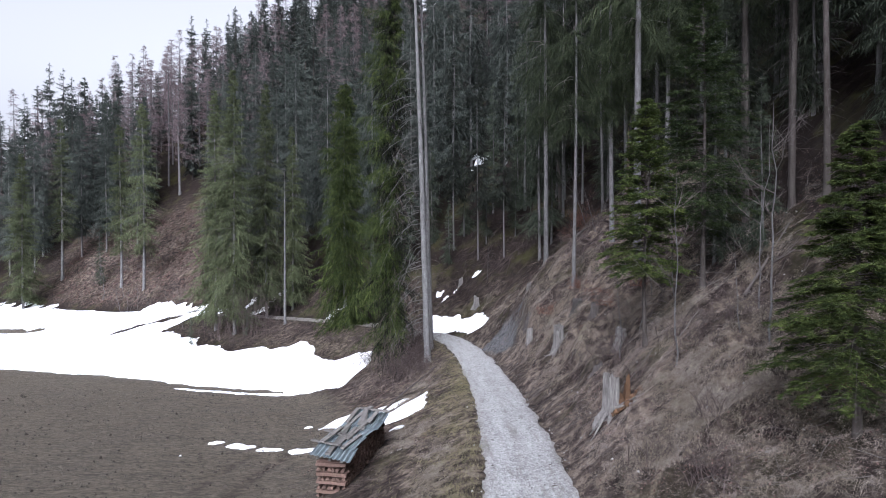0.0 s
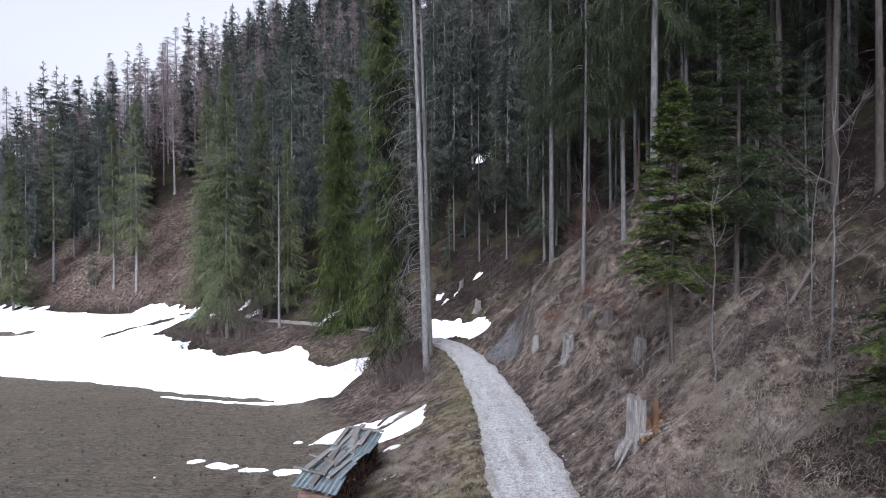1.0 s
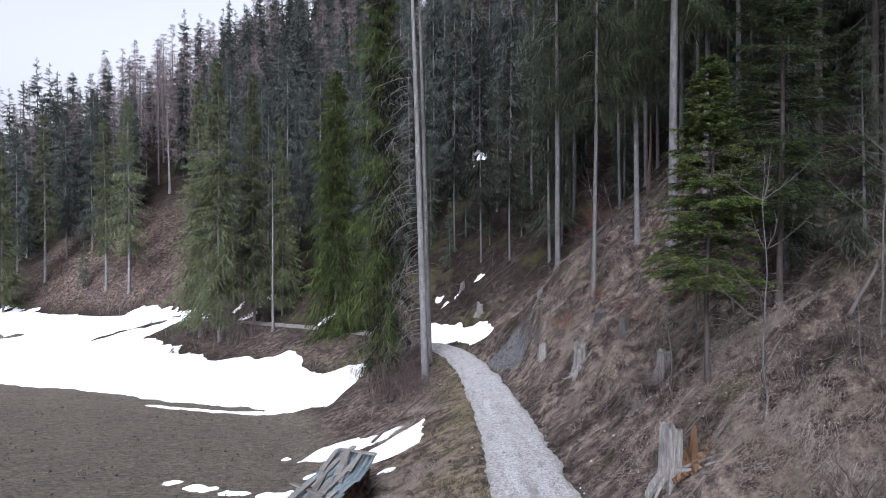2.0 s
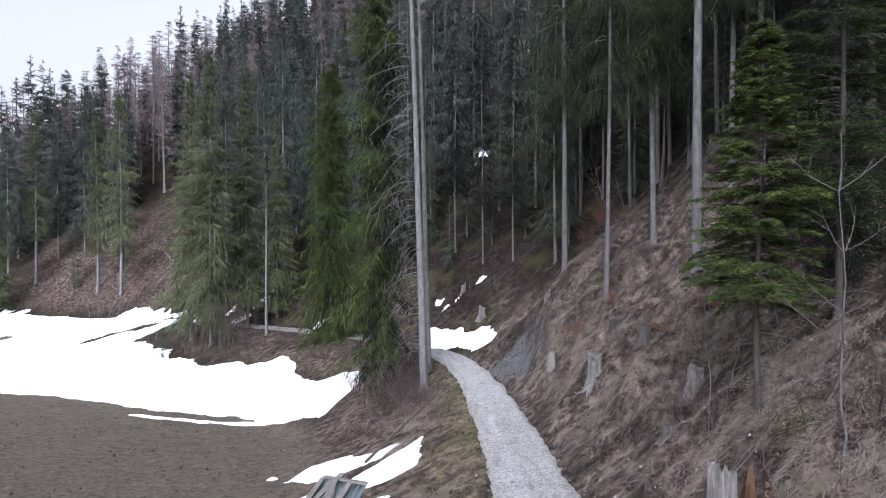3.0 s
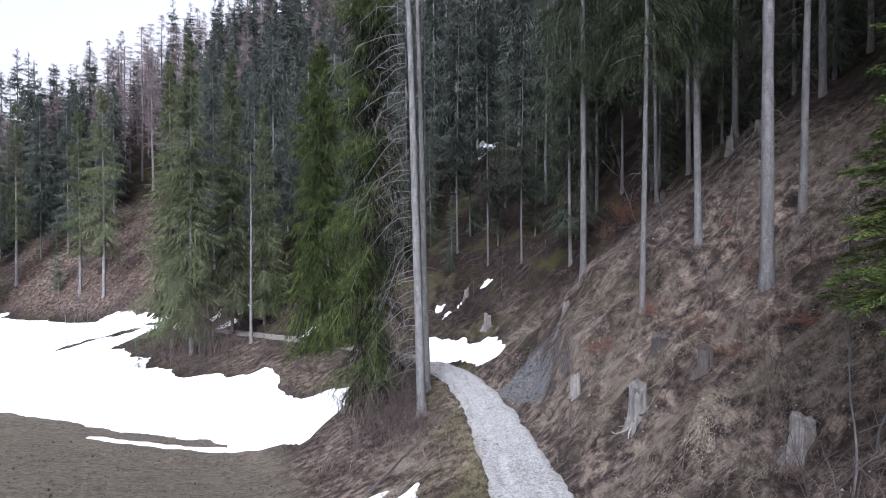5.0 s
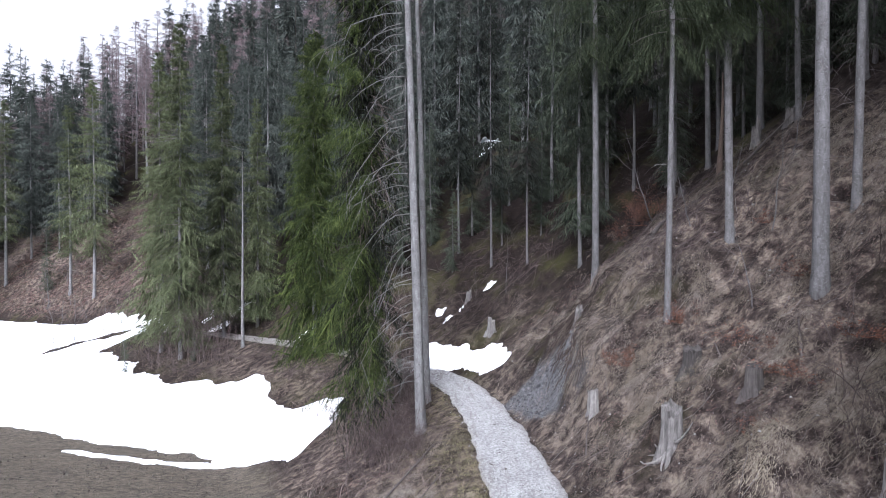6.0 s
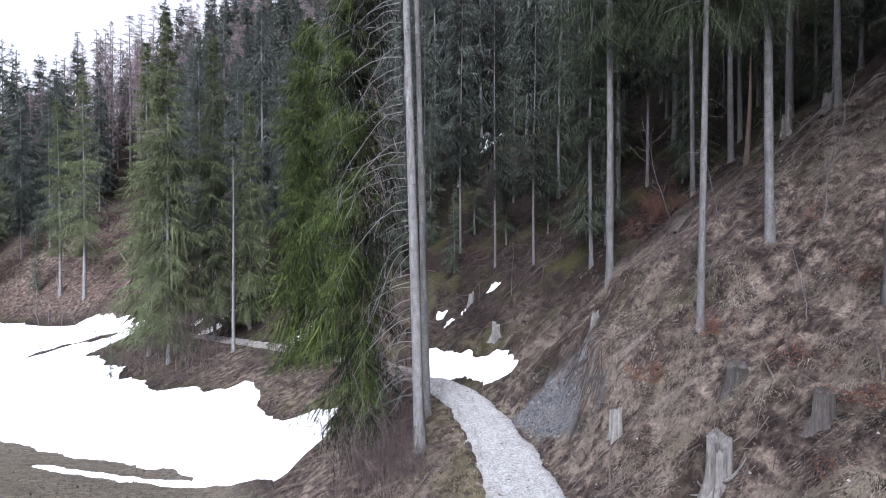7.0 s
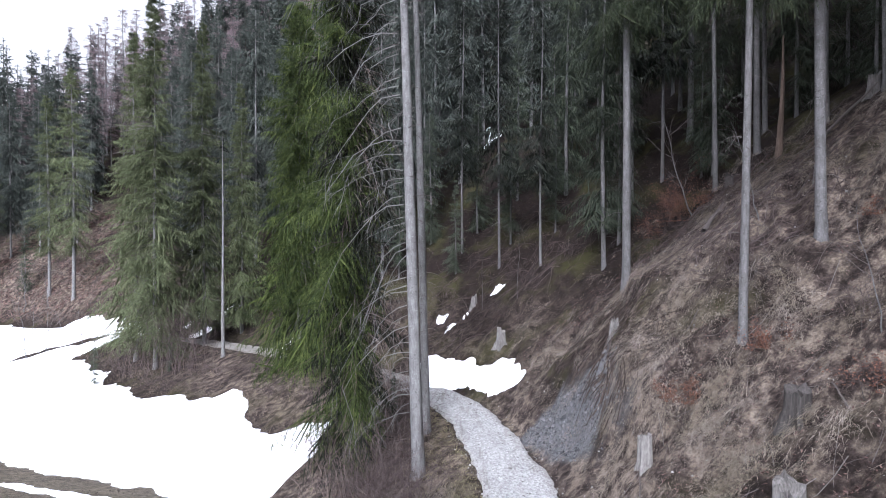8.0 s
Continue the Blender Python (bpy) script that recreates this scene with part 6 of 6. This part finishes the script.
sx, sy = scatter(2500, 3.3, 13, 9, 45, 1534, lambda x, y, d: step(1.3, 1.6, d) * 0.3)
strewn("slope_stones", "small pale stones lying on the slope", sx, sy, 0.02, M_STONE, np.random.default_rng(1535), "stones", 0.05)
sx, sy = scatter(9000, -30, -1.5, 15, 44, 1536, lambda x, y, d: step(3.5, 5, -d) * 0.5)
strewn("meadow_clods", "dark clods of earth on the bare meadow", sx, sy, 0.034, island_material("earth_clods", [(0.0, (0.030, 0.025, 0.021)), (0.6, (0.060, 0.050, 0.042)), (1.0, (0.10, 0.086, 0.07))]),
       np.random.default_rng(1537), "earth")


# ---- the roofed woodpile ----
def box_geo(cx, cy, cz, sx, sy, sz, r0=None, wob=0.0):
    v = np.array([(x, y, z) for x in (-0.5, 0.5) for y in (-0.5, 0.5) for z in (-0.5, 0.5)]) * [sx, sy, sz]
    if r0 is not None:
        v = v + r0.normal(0, wob, (8, 3))
    f = np.array([(0, 1, 3, 2), (4, 6, 7, 5), (0, 4, 5, 1), (2, 3, 7, 6), (0, 2, 6, 4), (1, 5, 7, 3)])
    return v + [cx, cy, cz], f


def billet_mesh(seed, length):
    """A split log: a wedge-shaped, slightly bent billet."""
    r0 = np.random.default_rng(seed)
    n = int(r0.integers(4, 6))
    az = np.sort(r0.uniform(0, 6.28, n) * 0.25 + np.arange(n) * 6.283 / n * 0.9)
    rad = 0.075 * r0.uniform(0.75, 1.2, n)
    ring = np.stack([np.zeros(n), rad * np.cos(az), rad * np.sin(az)], 1)
    xs = (-0.5, 0.0, 0.5)
    v = np.concatenate([ring * [1, 1 + 0.05 * k, 1] + [x * length, r0.normal(0, 0.006), r0.normal(0, 0.006)] for k, x in enumerate(xs)] + [[[-0.5 * length, 0, 0], [0.5 * length, 0, 0]]])
    f = []
    for k in range(2):
        for j in range(n):
            a, b = k * n + j, k * n + (j + 1) % n
            f += [(a, b, b + n), (a, b + n, a + n)]
    f += [((j + 1) % n, j, 3 * n) for j in range(n)] + [(2 * n + j, 2 * n + (j + 1) % n, 3 * n + 1) for j in range(n)]
    return mesh_of("billet", v, np.array(f), M_LOG)


def woodpile():
    r0 = np.random.default_rng(1600)
    pile = tagged(new("woodpile"), "stacked firewood under a weighted sheet-metal roof", "woodpile")
    long, wide, high = 4.7, 1.0, 1.2
    across = [billet_mesh(1610 + k, wide) for k in range(6)]
    along = [billet_mesh(1620 + k, 0.98) for k in range(4)]
    # criss-cross pillar at the near end
    for row in range(8):
        for k in range(6):
            z = 0.09 + row * 0.142
            if row % 2:
                ob = part("billet", across[int(r0.integers(6))], pile)
                ob.matrix_basis = pose(r0.normal(0, 0.02), 0.08 + k * 0.165, z, r0.uniform(0, 360), 0, r0.normal(0, 2))
            else:
                ob = part("billet", along[int(r0.integers(4))], pile)
                ob.matrix_basis = pose(-0.42 + k * 0.168, 0.5 + r0.normal(0, 0.015), z, 0, 0, 90 + r0.normal(0, 2)) @ pose(0, 0, 0, r0.uniform(0, 360))
    # the stack behind it
    z, row = 0.085, 0
    while z < high:
        y = 1.12 + (row % 2) * 0.07
        while y < long:
            ob = part("billet", across[int(r0.integers(6))], pile)
            ob.matrix_basis = pose(r0.normal(0, 0.025), y, z + r0.normal(0, 0.008), r0.uniform(0, 360), 0, r0.normal(0, 1.5))
            y += 0.152 * r0.uniform(0.93, 1.08)
        z += 0.135
        row += 1
    # bearers, corrugated sheets and the boards that hold them down
    for k in range(3):
        v, f = box_geo(-0.38 + k * 0.38, long / 2, high + 0.06 + 0.05 * (2 - k), 0.08, long + 0.2, 0.07, r0, 0.006)
        part("bearer", mesh_of("bearer", v, f, M_BOARD), pile)
    for k in range(5):
        nx, ny = 41, 5
        xs, ys = np.linspace(-0.64, 0.62, nx), np.linspace(-0.62, 0.62, ny)
        gx, gy = np.meshgrid(xs, ys)
        sag = 0.05 * np.sin(gy * 2 + k) * np.clip(gx, 0, 1) + 0.03 * r0.normal(0, 1) * gx
        gz = 0.018 * np.sin(gx * 2 * math.pi / 0.14) + sag - 0.13 * gx - 0.12 * np.clip(gx - 0.45, 0, 1)
        v = np.stack([gx.ravel(), gy.ravel(), gz.ravel()], 1)
        i = (np.arange(ny - 1)[:, None] * nx + np.arange(nx - 1)).ravel()
        f = np.stack([i, i + 1, i + nx + 1, i + nx], 1)
        low = v - [0, 0, 0.005]
        rim = np.concatenate([np.arange(nx), np.arange(1, ny) * nx + nx - 1, (ny - 1) * nx + np.arange(nx - 2, -1, -1), np.arange(ny - 2, 0, -1) * nx])
        wall = np.stack([rim, np.roll(rim, -1), np.roll(rim, -1) + nx * ny, rim + nx * ny], 1)[:, ::-1]
        sheet = part("roof_sheet", mesh_of("roof_sheet", np.concatenate([v, low]), np.concatenate([f, f[:, ::-1] + nx * ny, wall]), M_SHEET, smooth=False), pile)
        sheet.matrix_basis = pose(r0.normal(0, 0.05), 0.35 + k * 1.0, high + 0.215 + 0.02 * (k % 2), r0.normal(0, 2.0), 0, r0.normal(0, 5))
    for k, (x, y, ln, wd, turn) in enumerate(((-0.12, 0.9, 2.0, 0.17, 4), (0.16, 2.5, 2.3, 0.15, -5), (-0.05, 3.7, 1.8, 0.18, 9), (-0.3, 2.9, 2.0, 0.14, -2), (-0.4, 0.7, 1.2, 0.14, 70), (0.1, 4.6, 1.3, 0.12, 82),
                                              (-0.35, 1.7, 1.3, 0.13, 62), (0.3, 1.2, 1.4, 0.12, -8), (0.28, 3.9, 1.5, 0.15, 3), (-0.2, 2.0, 1.9, 0.16, 7), (0.02, 1.6, 1.7, 0.12, -3), (-0.45, 3.6, 1.6, 0.13, 4), (-0.22, 4.3, 1.5, 0.15, -6), (0.12, 3.2, 1.6, 0.13, 12), (-0.45, 1.4, 1.6, 0.15, -4))):
        v, f = box_geo(0, 0, 0, wd, ln, 0.05, r0, 0.006)
        board = part("weight_board", mesh_of("weight_board", v, f, M_BOARD), pile)
        board.matrix_basis = pose(x, y, high + 0.275 - 0.13 * x + 0.03 * (k % 3), r0.normal(0, 1.5), 7, turn)
    x, y = -3.55, 18.0
    pile.matrix_basis = Matrix.Translation((x, y, land_at(x + 0.3, y + 2.3) - 0.02)) @ Matrix.Rotation(-math.atan2(0.75, 4.6), 4, "Z")


woodpile()
